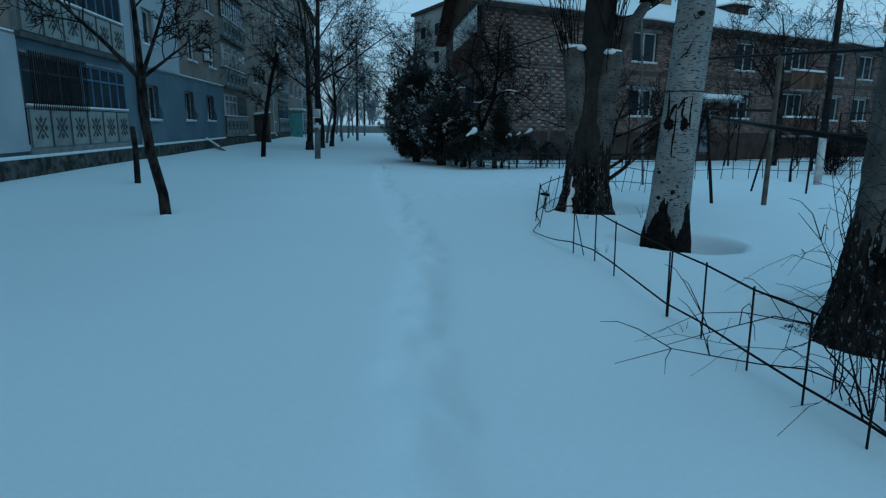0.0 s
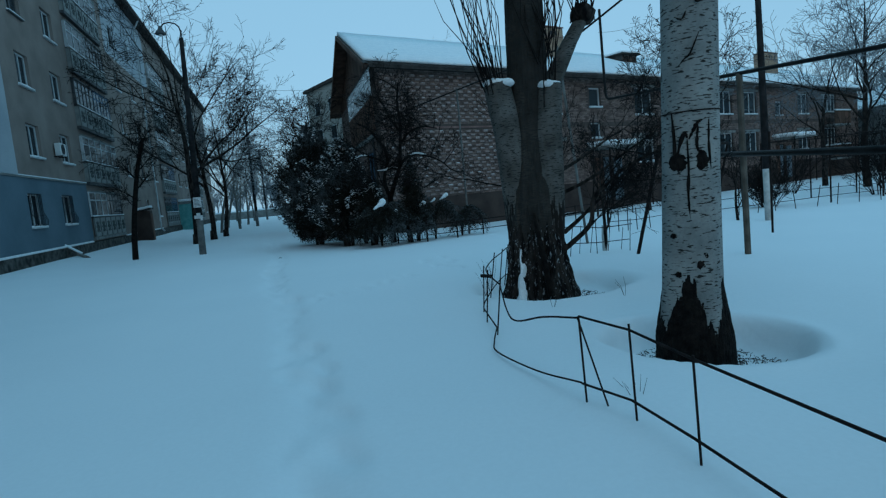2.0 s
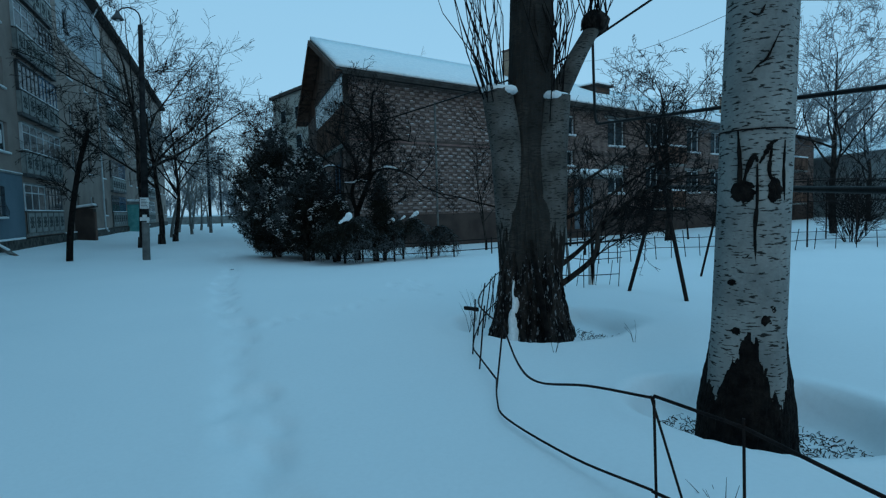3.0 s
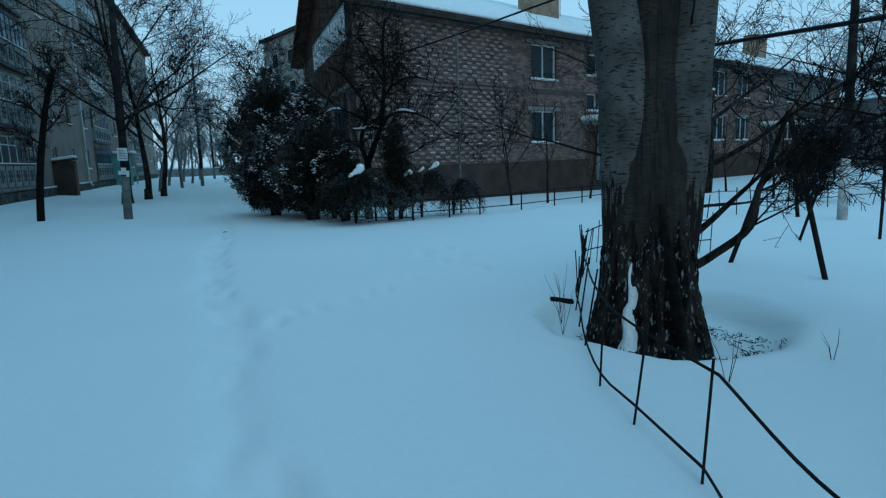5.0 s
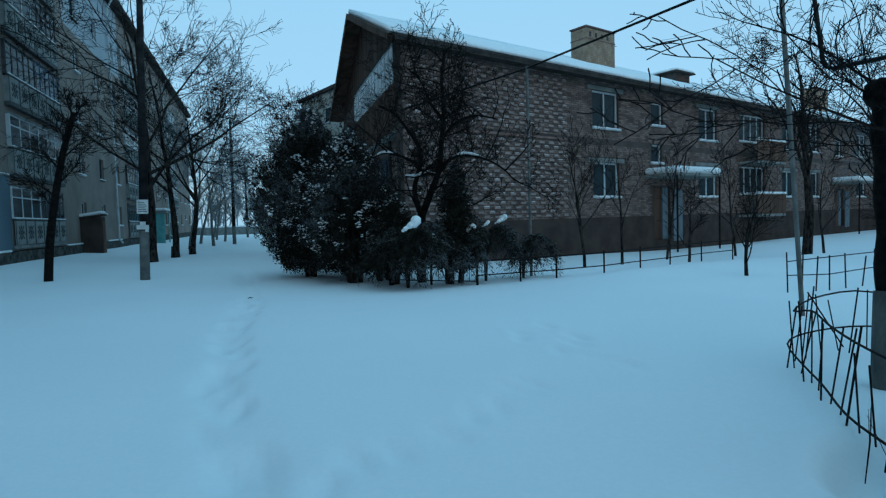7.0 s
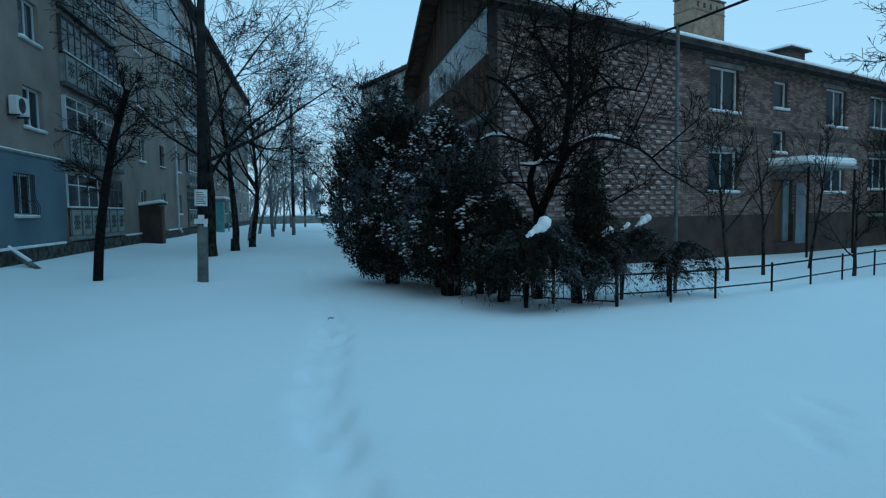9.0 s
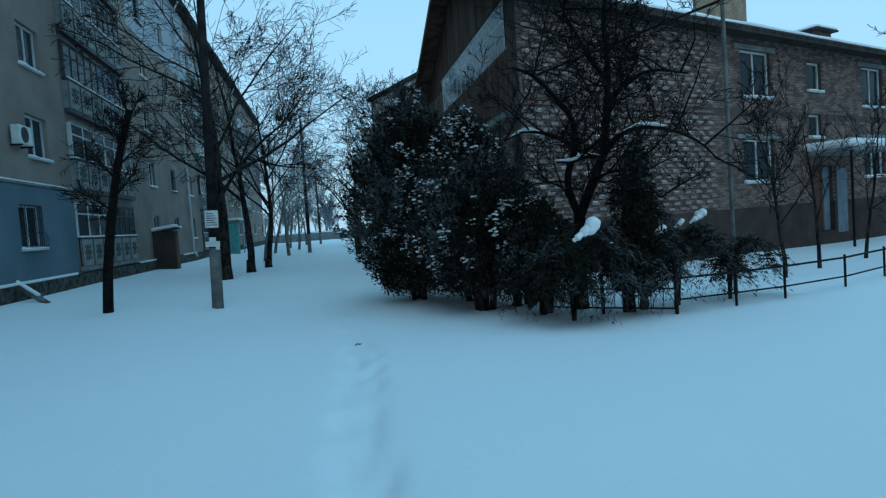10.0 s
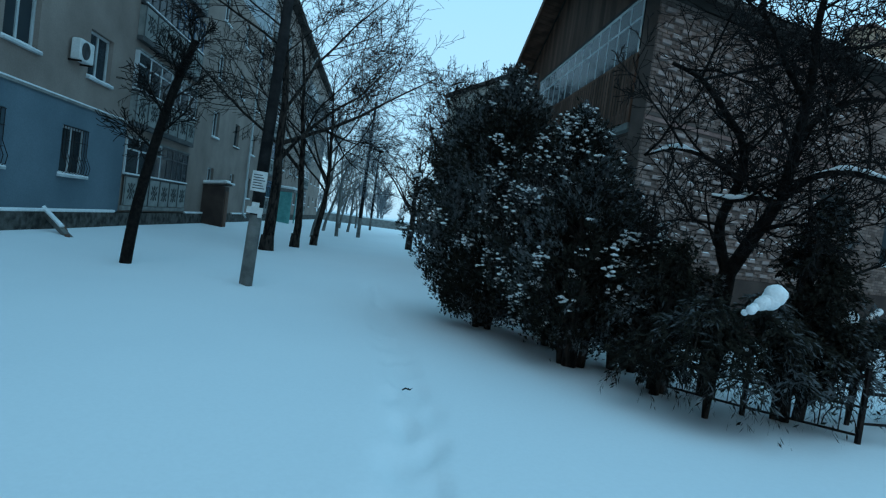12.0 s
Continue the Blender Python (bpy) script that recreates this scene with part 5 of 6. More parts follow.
for a, b in zip(BENT[5:], BENT[6:]):
    for q in (0, 1):
        x, y = a[0] + (b[0] - a[0]) * (0.3 + 0.4 * q), a[1] + (b[1] - a[1]) * (0.3 + 0.4 * q)
        part("bar", Mesh().tube([(x, y, 0.02), (x + rs.uniform(-0.1, 0.12), y + rs.uniform(-0.1, 0.1), rs.uniform(0.45, 0.62))], 0.006, 5), IRON, fence)
part("top_rail", Mesh().tube(eased([(x + 0.05, y, 0.53 + 0.05 * math.sin(k * 1.9) * (k > 7)) for k, (x, y) in enumerate(BENT)], 3), 0.008, 6), IRON, fence, smooth=True)
part("low_rail", Mesh().tube(eased([(x - 0.02, y, 0.1 + 0.12 * (k > 8) + 0.02 * math.sin(k * 1.9)) for k, (x, y) in enumerate(BENT)], 3), 0.008, 6), IRON, fence, smooth=True)
part("brace", Mesh().tube([(5.85, 10.9, 0.6), (6.3, 10.9, 0.05)], 0.007, 5), IRON, fence)


# ---- thujas ----
def thuja(x, y, h, r, seed, label, sprays=6500, lean=(0, 0), waist=0.35, droop=0.0, snow=0.1, group="thuja hedge", base=0.25):
    """Stems, thousands of flat leaf sprays on an uneven cone, and snow lying on some of them."""
    rg = random.Random(seed)
    ob = thing("thuja", pose(x, y, 0), label, "shrub", group)
    st = Mesh()
    for i in range(4):
        a = rg.uniform(0, 6.28)
        stem = Mesh()
        stem.tube([(0.12 * math.cos(a), 0.12 * math.sin(a), -0.15), (0.2 * math.cos(a), 0.2 * math.sin(a), h * 0.3), (lean[0] * h * 0.6 + 0.15 * math.cos(a), lean[1] * h * 0.6, h * 0.75)], [0.06, 0.05, 0.02], 6, cap=False)
        part("stem", stem, BARK, ob, smooth=True)
    for i in range(70):
        a, z = rg.uniform(0, 6.28), rg.uniform(base, h * 0.85)
        ln = r * 0.75
        st.tube([(0, 0, z * 0.8), (ln * 0.5 * math.cos(a), ln * 0.5 * math.sin(a), z), (ln * math.cos(a), ln * math.sin(a), z + 0.15)], [0.018, 0.012, 0.005], 3, cap=False)
    tagged(part("inner_twig", st, BARK, ob), kind="stuff")
    lv, sn = Mesh(), Mesh()
    off = rg.uniform(0, 50)
    per = 42
    for p in range(max(20, sprays // per)):
        # a plume: a fan of sprays round one branch tip
        f = rg.random() ** 1.1
        z = base + (h - base) * f
        prof = (min(1.0, (f + 0.09) / waist) ** 0.6) * (1 - max(0, (f - waist) / (1 - waist)) ** 1.5)
        a = rg.uniform(0, 2 * math.pi)
        ca, sa = math.cos(a), math.sin(a)
        bump = 1 + 0.34 * noise.noise((ca * 1.6 + off, sa * 1.6, z * 0.9)) + 0.2 * rg.uniform(-1, 1)
        rad = max(0.03, r * prof * bump) * (1 - 0.4 * rg.random() ** 2)
        ax = Vector((ca * 0.7 + rg.uniform(-0.4, 0.4), sa * 0.7 + rg.uniform(-0.4, 0.4), rg.uniform(0.2, 1.2) - droop * 2.2)).normalized()
        long_ = rg.uniform(0.28, 0.62) * (0.7 + 0.3 * r)
        root = Vector((lean[0] * z + rad * ca, lean[1] * z + rad * sa, z)) - ax * long_ * 0.6
        wide = ax.cross(Vector((rg.uniform(-1, 1), rg.uniform(-1, 1), rg.uniform(-0.3, 0.3))))
        wide = wide.normalized() if wide.length > 0.01 else Vector((1, 0, 0))
        lump = noise.noise((root.x * 0.9 + off, root.y * 0.9, root.z * 0.9))
        snowy = lump > -0.02 and rg.random() < snow * 7 * (lump + 0.06) and ax.z > 0.0
        for i in range(per):
            g = rg.random() ** 0.8
            c = root + ax * (g * long_) + wide * rg.uniform(-1, 1) * 0.16 * (1.1 - g) + Vector((rg.uniform(-0.05, 0.05), rg.uniform(-0.05, 0.05), rg.uniform(-0.05, 0.05)))
            if c.z < 0.03:
                continue
            d = (ax + wide * rg.uniform(-0.9, 0.9) + Vector((rg.uniform(-0.4, 0.4), rg.uniform(-0.4, 0.4), rg.uniform(-0.3, 0.4)))).normalized()
            s = d.cross(Vector((rg.uniform(-1, 1), rg.uniform(-1, 1), 0.6)))
            s = s.normalized() if s.length > 0.01 else Vector((1, 0, 0))
            ln, wd = rg.uniform(0.045, 0.10), rg.uniform(0.008, 0.018)
            nrm = d.cross(s)
            b = len(lv.v)
            tip, q = c + d * ln, c + d * ln * 0.45
            lv.v += [tuple(c), tuple(q + s * wd), tuple(tip), tuple(q - s * wd), tuple(q + s * wd * 2.8 + d * ln * 0.25 + nrm * 0.01), tuple(q - s * wd * 2.8 + d * ln * 0.2 - nrm * 0.01), tuple(c + d * ln * 0.2)]
            lv.f += [(b, b + 1, b + 2, b + 3), (b + 6, b + 4, b + 1), (b + 6, b + 3, b + 5)]
            if snowy and g > 0.45 and rg.random() < 0.3:
                sn.blob((c.x + d.x * ln * 0.5, c.y + d.y * ln * 0.5, c.z + d.z * ln * 0.5 + 0.012), rg.uniform(0.012, 0.038), i + p, 0.5, 4, 6, 0.75)
    tagged(part("foliage", lv, THUJA, ob), kind="stuff")
    if sn.v:
        tagged(part("snow", sn, SNOW_CAP, ob, "small clots of snow", smooth=True), kind="stuff")
    return ob


thuja(2.55, 22.5, 4.15, 1.2, 51, "broad dense dark thuja dusted with snow", 64000, base=0.22, waist=0.42, snow=0.2)
thuja(3.45, 21.5, 3.5, 1.15, 52, "dense dark thuja dusted with snow", 38000, base=0.25, snow=0.15)
thuja(3.3, 20.3, 2.6, 0.9, 53, "dense dark thuja dusted with snow", 20000, snow=0.16, base=0.3)
thuja(4.0, 20.3, 2.0, 0.7, 54, "thin dark thuja under the fruit tree", 15000, base=0.4, snow=0.12)


def bent_thuja(x, y, seed, label, arms, snow_at=()):
    """Thin stems arching over under snow, with foliage hanging from them in long ragged plumes."""
    rg = random.Random(seed)
    ob = thing("thuja", pose(x, y, 0), label, "shrub", "thuja hedge")
    lv = Mesh()
    for dx, dy, h, plumes in arms:
        stem = eased([(0, 0, -0.1), (dx * 0.12, dy * 0.12, h * 0.6), (dx * 0.45, dy * 0.45, h), (dx * 0.85, dy * 0.85, h * 0.86), (dx * 1.1, dy * 1.1, h * 0.5)], 6)
        part("stem", Mesh().tube(stem, [0.024 - 0.02 * k / len(stem) for k in range(len(stem))], 6, cap=False), BARK, ob, smooth=True)
        for p in range(int(plumes * 2.4)):
            q = stem[rg.randrange(7, len(stem))]
            side = Vector((rg.uniform(-1, 1), rg.uniform(-1, 1), 0)) * 0.36
            root = Vector(q)
            ln = min(root.z - 0.02, rg.uniform(0.2, 0.6))
            pts = [root + side * f + Vector((0, 0, 0.06 * math.sin(f * 2) - ln * f * f)) for f in (0, 0.25, 0.5, 0.75, 1.0)]
            for a, b in zip(pts, pts[1:]):
                ax = (b - a).normalized()
                for i in range(7):
                    c = a.lerp(b, rg.random()) + Vector((rg.uniform(-0.03, 0.03), rg.uniform(-0.03, 0.03), 0))
                    d = (ax + Vector((rg.uniform(-0.8, 0.8), rg.uniform(-0.8, 0.8), rg.uniform(-0.5, 0.3)))).normalized()
                    s = d.orthogonal().normalized()
                    l_, w = rg.uniform(0.05, 0.11), rg.uniform(0.006, 0.013)
                    k = len(lv.v)
                    lv.v += [tuple(c), tuple(c + d * l_ * 0.5 + s * w), tuple(c + d * l_), tuple(c + d * l_ * 0.5 - s * w)]
                    lv.f.append((k, k + 1, k + 2, k + 3))
    tagged(part("foliage", lv, THUJA, ob), kind="stuff")
    return ob


thuja(3.9, 19.3, 1.7, 0.65, 55, "thin ragged thuja bending over the fence", 5000, (0.05, -0.1), base=0.2, droop=0.55)
thuja(5.15, 18.6, 2.4, 0.42, 57, "thin ragged thuja drooping behind the iron fence", 7500, (0.02, -0.03), waist=0.3, base=0.35, droop=0.5, snow=0.05)
bent_thuja(4.05, 18.4, 61, "ragged thuja bent over the iron fence", ((-0.5, -0.45, 1.2, 46), (0.4, -0.55, 1.15, 46), (0.75, -0.1, 1.3, 40), (-0.1, -0.6, 0.95, 34), (-0.7, 0.1, 1.0, 30)))
bent_thuja(4.95, 18.6, 62, "ragged thuja bent down under snow", ((-0.5, -0.5, 1.1, 40), (0.5, -0.45, 1.15, 46), (0.75, 0.2, 1.25, 46), (0.1, -0.65, 0.9, 34)))
bent_thuja(5.85, 18.6, 63, "ragged thuja bent down under snow", ((-0.45, -0.35, 1.15, 36), (0.55, -0.3, 1.2, 42), (0.65, 0.2, 1.1, 30)))
bent_thuja(6.75, 18.6, 64, "small ragged thuja bent down to the snow", ((0.55, -0.15, 0.95, 36), (-0.3, -0.2, 0.7, 20), (0.35, 0.2, 0.8, 20)))
LUMPS = [((4.0, 17.68, 1.38), 0.13), ((4.5, 18.15, 1.06), 0.07), ((5.43, 18.35, 1.22), 0.1), ((5.85, 18.45, 1.29), 0.06), ((6.25, 18.55, 1.4), 0.1)]
for k, (at, r) in enumerate(LUMPS):
    lump = thing("snow_lump", pose(*at), "uneven lump of snow resting on a bent thuja", "snow", "snow lumps")
    lumps = Mesh()
    rg = random.Random(700 + k)
    # a high head with a tail that runs down along the bent shoot
    for q in range(7):
        f = q / 6
        lumps.blob((r * (0.45 - 2.1 * f) + rg.uniform(-0.1, 0.1) * r, rg.uniform(-0.25, 0.25) * r, -r * (0.25 + 1.35 * f) + rg.uniform(-0.12, 0.12) * r), r * (0.72 - 0.48 * f) * rg.uniform(0.8, 1.15), q + 20 * k, 0.95, 8, 12, 0.12)
    part("lump", lumps, SNOW_CAP, lump, smooth=True)

# ---- fruit tree before the house corner ----
apple = Tree(72)
APPLE_LIMBS = [
    ([(0.02, 0, -0.2), (0.0, 0, 0.5), (0.03, 0, 1.1), (0.05, 0, 1.5)], 0.11, 0.095),
    ([(0.05, 0, 1.45), (-0.06, 0.03, 1.75), (-0.1, 0.05, 2.1), (0.04, 0.06, 2.6), (0.0, 0.08, 3.0), (-0.22, 0.1, 3.35), (-0.55, 0.12, 3.75), (-0.9, 0.15, 3.95)], 0.07, 0.025),
    ([(0.05, 0, 1.45), (0.25, -0.02, 1.9), (0.46, -0.04, 2.4), (0.54, 0, 3.0), (0.6, 0.05, 3.7), (0.58, 0.05, 4.4), (0.66, 0.05, 5.0)], 0.085, 0.03),
    ([(0.46, -0.04, 2.35), (0.7, -0.1, 2.62), (1.05, -0.12, 2.72), (1.5, -0.05, 2.62), (1.85, 0.05, 2.42), (2.1, 0.15, 2.15)], 0.046, 0.012),
    ([(0.55, 0, 3.1), (0.85, 0.1, 3.45), (1.25, 0.2, 3.6), (1.75, 0.25, 3.5)], 0.045, 0.014),
    ([(0.05, 0.02, 2.55), (-0.3, -0.1, 2.75), (-0.7, -0.15, 2.85), (-1.05, -0.1, 2.75)], 0.04, 0.012),
    ([(0.58, 0.03, 3.5), (0.3, 0.05, 3.95), (0.1, 0.1, 4.4), (-0.25, 0.1, 4.75)], 0.04, 0.012),
    ([(0.3, -0.05, 2.0), (0.62, -0.2, 2.1), (0.95, -0.25, 1.95), (1.25, -0.25, 1.65)], 0.03, 0.01),
    ([(0.42, -0.1, 2.33), (0.2, -0.14, 2.36), (0.0, -0.16, 2.3), (-0.25, -0.18, 2.32)], 0.035, 0.014),
]
FINE = dict(APPLE, segs=(5, 5, 4, 3), kids=(7, 5, 3), wobble=(0.3, 0.34, 0.34, 0.3), open=(0.9, 0.85, 0.8), len=(0.55, 0.55, 0.5), rise=(0.06, 0.06, 0.05, 0.0), thin=0.0055, taper=(0.3, 0.35, 0.4, 0.5), ratio=(0.55, 0.55, 0.7))
FINE["from"] = (0.15, 0.1, 0.1)
for n_limb, (pts, r0, r1) in enumerate(APPLE_LIMBS):
    line = eased(pts, 5)
    apple.limb.tube(line, [r0 + (r1 - r0) * k / (len(line) - 1) for k in range(len(line))], 9, cap=n_limb > 0)
    if n_limb:
        for k in range(2 + n_limb % 2, len(line), 2 + n_limb % 2):
            side = Vector((apple.rg.uniform(-1, 1), apple.rg.uniform(-1, 1), apple.rg.uniform(-0.25, 0.9))).normalized()
            apple.grow(Vector(line[k]), side, apple.rg.uniform(0.7, 1.6), 0.02, 0, FINE)
fruit = thing("fruit_tree", pose(4.6, 19.3, 0, 0, 0, -30), "dark gnarled bare fruit tree with snow along its limbs", "tree")
part("trunk", apple.limb, BARK_DARK, fruit, smooth=True)
part("crown", apple.twig, TWIG, fruit)
for pts in (((0.42, -0.1, 2.37), (0.2, -0.14, 2.40), (0.0, -0.16, 2.34), (-0.25, -0.18, 2.35)), ((0.72, -0.1, 2.67), (1.05, -0.12, 2.77), (1.4, -0.11, 2.70)), ((0.0, 0.0, 1.62), (-0.04, 0.02, 1.75), (-0.06, 0.03, 1.92)), ((-0.4, -0.12, 2.8), (-0.7, -0.15, 2.88), (-0.95, -0.12, 2.8))):
    line = eased(pts, 4)
    part("snow", Mesh().tube(line, [0.012 + 0.026 * math.sin(math.pi * k / (len(line) - 1)) * (0.8 + 0.35 * math.sin(k * 2.3)) for k in range(len(line))], 7), SNOW_CAP, fruit, "snow lying along a limb", smooth=True)

# ---- iron fences round the hedge and along the house ----
hedge_fence = thing("hedge_fence", pose(0, 0, 0), "low black iron fence with a ring pattern before the hedge", "fence")
HF = [(3.95, 19.3), (4.62, 18.63), (5.4, 17.97)]
for x, y in HF:
    part("post", Mesh().box(x - 0.02, y - 0.02, -0.1, x + 0.02, y + 0.02, 0.75), IRON, hedge_fence)
for z in (0.08, 0.36, 0.66):
    part("rail", Mesh().tube([(x, y, z) for x, y in HF], 0.014, 5), IRON, hedge_fence)
for (xa, ya), (xb, yb) in zip(HF, HF[1:]):
    for i in range(1, 6):
        f = i / 6
        part("bar", Mesh().tube([(xa + (xb - xa) * f, ya + (yb - ya) * f, 0.08), (xa + (xb - xa) * f, ya + (yb - ya) * f, 0.66)], 0.008, 4), IRON, hedge_fence)
    for i in range(3):
        f = (i + 0.5) / 3
        part("arch", Mesh().tube([(xa + (xb - xa) * (f + 0.14 * math.cos(a)), ya + (yb - ya) * (f + 0.14 * math.cos(a)), 0.1 + 0.22 * math.sin(a)) for a in [math.pi * q / 8 for q in range(9)]], 0.007, 4), IRON, hedge_fence)
yard_fence = thing("yard_fence", pose(0, 0, 0), "long low pipe fence along the brick house", "fence")
YF = [(5.4, 17.97), (6.4, 18.02), (7.3, 18.1), (8.7, 18.4), (10.1, 18.95), (11.4, 19.45), (13.0, 20.1), (14.6, 20.6)]
for x, y in YF[1:]:
    part("post", Mesh().tube([(x, y, -0.2), (x, y, 0.55)], 0.02, 6), IRON, yard_fence)
part("rail", Mesh().tube([(x, y, 0.5) for x, y in YF], 0.018, 6), IRON, yard_fence)
part("rail", Mesh().tube([(x, y, 0.2) for x, y in YF], 0.014, 6), IRON, yard_fence)

# ---- gas pipes, their posts and the yard's swing frame ----
gas = thing("gas_pipe", pose(0, 0, 0), "black overhead gas pipe bent down on steel posts", "pipe")
part("pipe", Mesh().tube([(9.2, 13.7, 5.6), (9.08, 13.5, 4.6), (8.9, 13.2, 3.5), (8.88, 13.13, 3.37), (8.86, 13.0, 3.31), (8.84, 12.85, 3.3), (8.25, 8.36, 2.94), (7.6, 3.2, 2.5), (7.03, -1.06, 2.15), (6.4, -6.0, 1.8)], 0.032, 8), PIPE_PAINT, gas, smooth=True)
part("pipe", Mesh().tube([(4.05, 1.5, 1.42), (7.6, 9.4, 1.75)], 0.032, 8), PIPE_PAINT, gas, smooth=True)
part("post", Mesh().tube([(8.3, 8.4, -0.2), (8.25, 8.38, 2.94)], 0.05, 8), OCHRE_PIPE, gas)
part("post", Mesh().tube([(10.86, 10.35, -0.2), (10.86, 10.35, 2.1)], 0.025, 6), IRON, gas)
part("post", Mesh().tube([(7.1, 18.9, -0.2), (7.1, 18.9, 4.75)], 0.032, 8), POLE, gas)
part("post", Mesh().tube([(7.76, 12.54, -0.2), (7.3, 12.5, 4.45)], 0.03, 8), POLE, gas)
part("line", Mesh().tube([(4.6, 20.6, 4.0), (7.1, 18.9, 4.7), (7.4, 12.5, 4.4), (8.0, 9.0, 5.2)], 0.022, 6), PIPE_PAINT, gas)
swing = thing("swing_frame", pose(7.45, 9.4, 0), "rusty A-shaped steel swing frame in the yard", "swing frame")
for s in (-0.7, 0.7):
    part("leg", Mesh().tube([(-0.1, s, -0.1), (0, 0, 1.95)], 0.034, 6), IRON, swing)
part("leg", Mesh().tube([(2.4, 1.6, -0.1), (2.3, 0.9, 1.95)], 0.025, 6), IRON, swing)
part("crossbar", Mesh().tube([(0, 0, 1.93), (2.3, 0.9, 1.93)], 0.03, 6), IRON, swing)

trellis = thing("wire_fence", pose(0, 0, 0), "thin garden fence of rods and wire in the snowy yard", "fence")
TF = [(9.4, 14.2), (10.2, 14.1), (11.6, 14.3), (13.2, 14.4), (15.0, 14.2), (17.0, 13.9), (19.0, 13.4), (21.5, 12.6)]
rs = random.Random(19)
for (xa, ya), (xb, yb) in zip(TF, TF[1:]):
    for q in range(3):
        x, y = xa + (xb - xa) * q / 3, ya + (yb - ya) * q / 3
        part("rod", Mesh().tube([(x, y, -0.1), (x + rs.uniform(-0.1, 0.1), y + rs.uniform(-0.1, 0.1), rs.uniform(0.5, 0.8))], 0.012, 5), IRON, trellis)
for z in (0.28, 0.55):
    part("wire", Mesh().tube([(x, y, z + rs.uniform(-0.05, 0.05)) for x, y in TF], 0.009, 5), IRON, trellis)
arbor = thing("grape_arbor", pose(17.5, 14.5, 0), "bare frame of steel posts and wires for vines", "frame")
for i in range(5):
    for j in range(2):
        part("post", Mesh().tube([(i * 2.2, j * 2.6, -0.1), (i * 2.2, j * 2.6, 2.1)], 0.028, 6), IRON, arbor)
for j in range(2):
    for z in (2.1, 1.4):
        part("wire", Mesh().tube([(0, j * 2.6, z), (8.8, j * 2.6, z)], 0.012, 5), IRON, arbor)
for i in range(5):
    part("crossbar", Mesh().tube([(i * 2.2, 0, 2.1), (i * 2.2, 2.6, 2.1)], 0.016, 5), IRON, arbor)

# ---- saplings and shrubs in the yard ----
first_sapling = None
for k, (x, y, h) in enumerate([(7.3, 11.1, 3.2), (9.5, 20.5, 4.6), (11.6, 21.8, 5.2), (14.2, 23.0, 5.0), (16.0, 21.5, 4.6), (13.0, 20.6, 3.0), (17.5, 23.4, 5.0), (12.7, 13.2, 2.8), (20, 22, 4.5), (16.5, 17.0, 3.2), (10.8, 16.4, 2.4)]):
    sapling = bare_tree(x, y, h, 0.05, 90 + k, SAPLING, "slim bare sapling in the snowy yard", (0.05, 0.02), group="yard saplings", bark=BARK)
    first_sapling = sapling if k == 0 else first_sapling
part("whitewash", Mesh().tube([(0, 0, -0.12), (0, 0, 0.3), (0.015, 0.005, 0.5)], [0.062, 0.06, 0.057], 10), WHITEWASH, first_sapling)
sap = thing("bare_tree", pose(5.55, 10.0, 0) @ Matrix.Diagonal((0.8, 0.8, 1.1, 1)), "small pollarded dark tree with a pale grey foot", "tree")
part("trunk", Mesh().tube(eased([(0, 0, -0.2), (0, 0, 0.3), (0.03, 0.02, 0.75), (-0.02, 0.0, 1.25), (-0.06, 0.02, 1.7), (-0.08, 0.02, 1.98)]), [0.105 - 0.035 * k / 25 + 0.012 * math.sin(k * 1.3) for k in range(26)], 12), BARK_DARK, sap, smooth=True)
part("knob", Mesh().blob((-0.08, 0.02, 2.0), 0.13, 3, 0.8, 7, 12, 0.25), BARK_DARK, sap, smooth=True)
part("side_limb", Mesh().tube(eased([(0.02, 0.02, 0.85), (0.14, 0.0, 1.1), (0.2, 0.02, 1.4), (0.36, 0.0, 1.75)]), [0.05 - 0.03 * k / 15 for k in range(16)], 8), BARK_DARK, sap, smooth=True)
part("whitewash", Mesh().tube([(0, 0, -0.12), (0, 0, 0.3), (0.02, 0.015, 0.66)], [0.118, 0.113, 0.102], 12), BARK_GREY, sap)
SHOOT = dict(STREET, segs=(7, 5, 4), kids=(11, 5), wobble=(0.16, 0.22, 0.25), open=(0.7, 0.7, 0.7), len=(0.4, 0.45, 0.4), rise=(0.05, 0.05, 0.03), thin=0.003, taper=(0.25, 0.3, 0.4), ratio=(0.5, 0.6))
SHOOT["from"] = (0.15, 0.15)
st = Tree(301)
for i in range(8):
    a = i * 2.4
    st.grow(Vector((-0.08 + 0.08 * math.cos(a), 0.02 + 0.08 * math.sin(a), 2.0)), Vector((0.8 * math.cos(a) - 0.15, 0.8 * math.sin(a), 0.35 + 0.13 * (i % 5))).normalized(), 0.55 + 0.1 * (i % 6), 0.009, 0, SHOOT)
st.grow(Vector((-0.1, 0.02, 2.05)), Vector((-0.9, 0.3, 0.65)).normalized(), 1.5, 0.014, 0, SHOOT)
for i in range(5):
    st.grow(Vector((0.3, 0, 1.5 + 0.05 * i)), Vector((math.cos(i * 1.7), math.sin(i * 1.7), 0.6)).normalized(), 0.8, 0.009, 0, SHOOT)
part("branch", st.limb, BARK_DARK, sap, smooth=True)
tagged(part("twig", st.twig, TWIG, sap), kind="stuff")


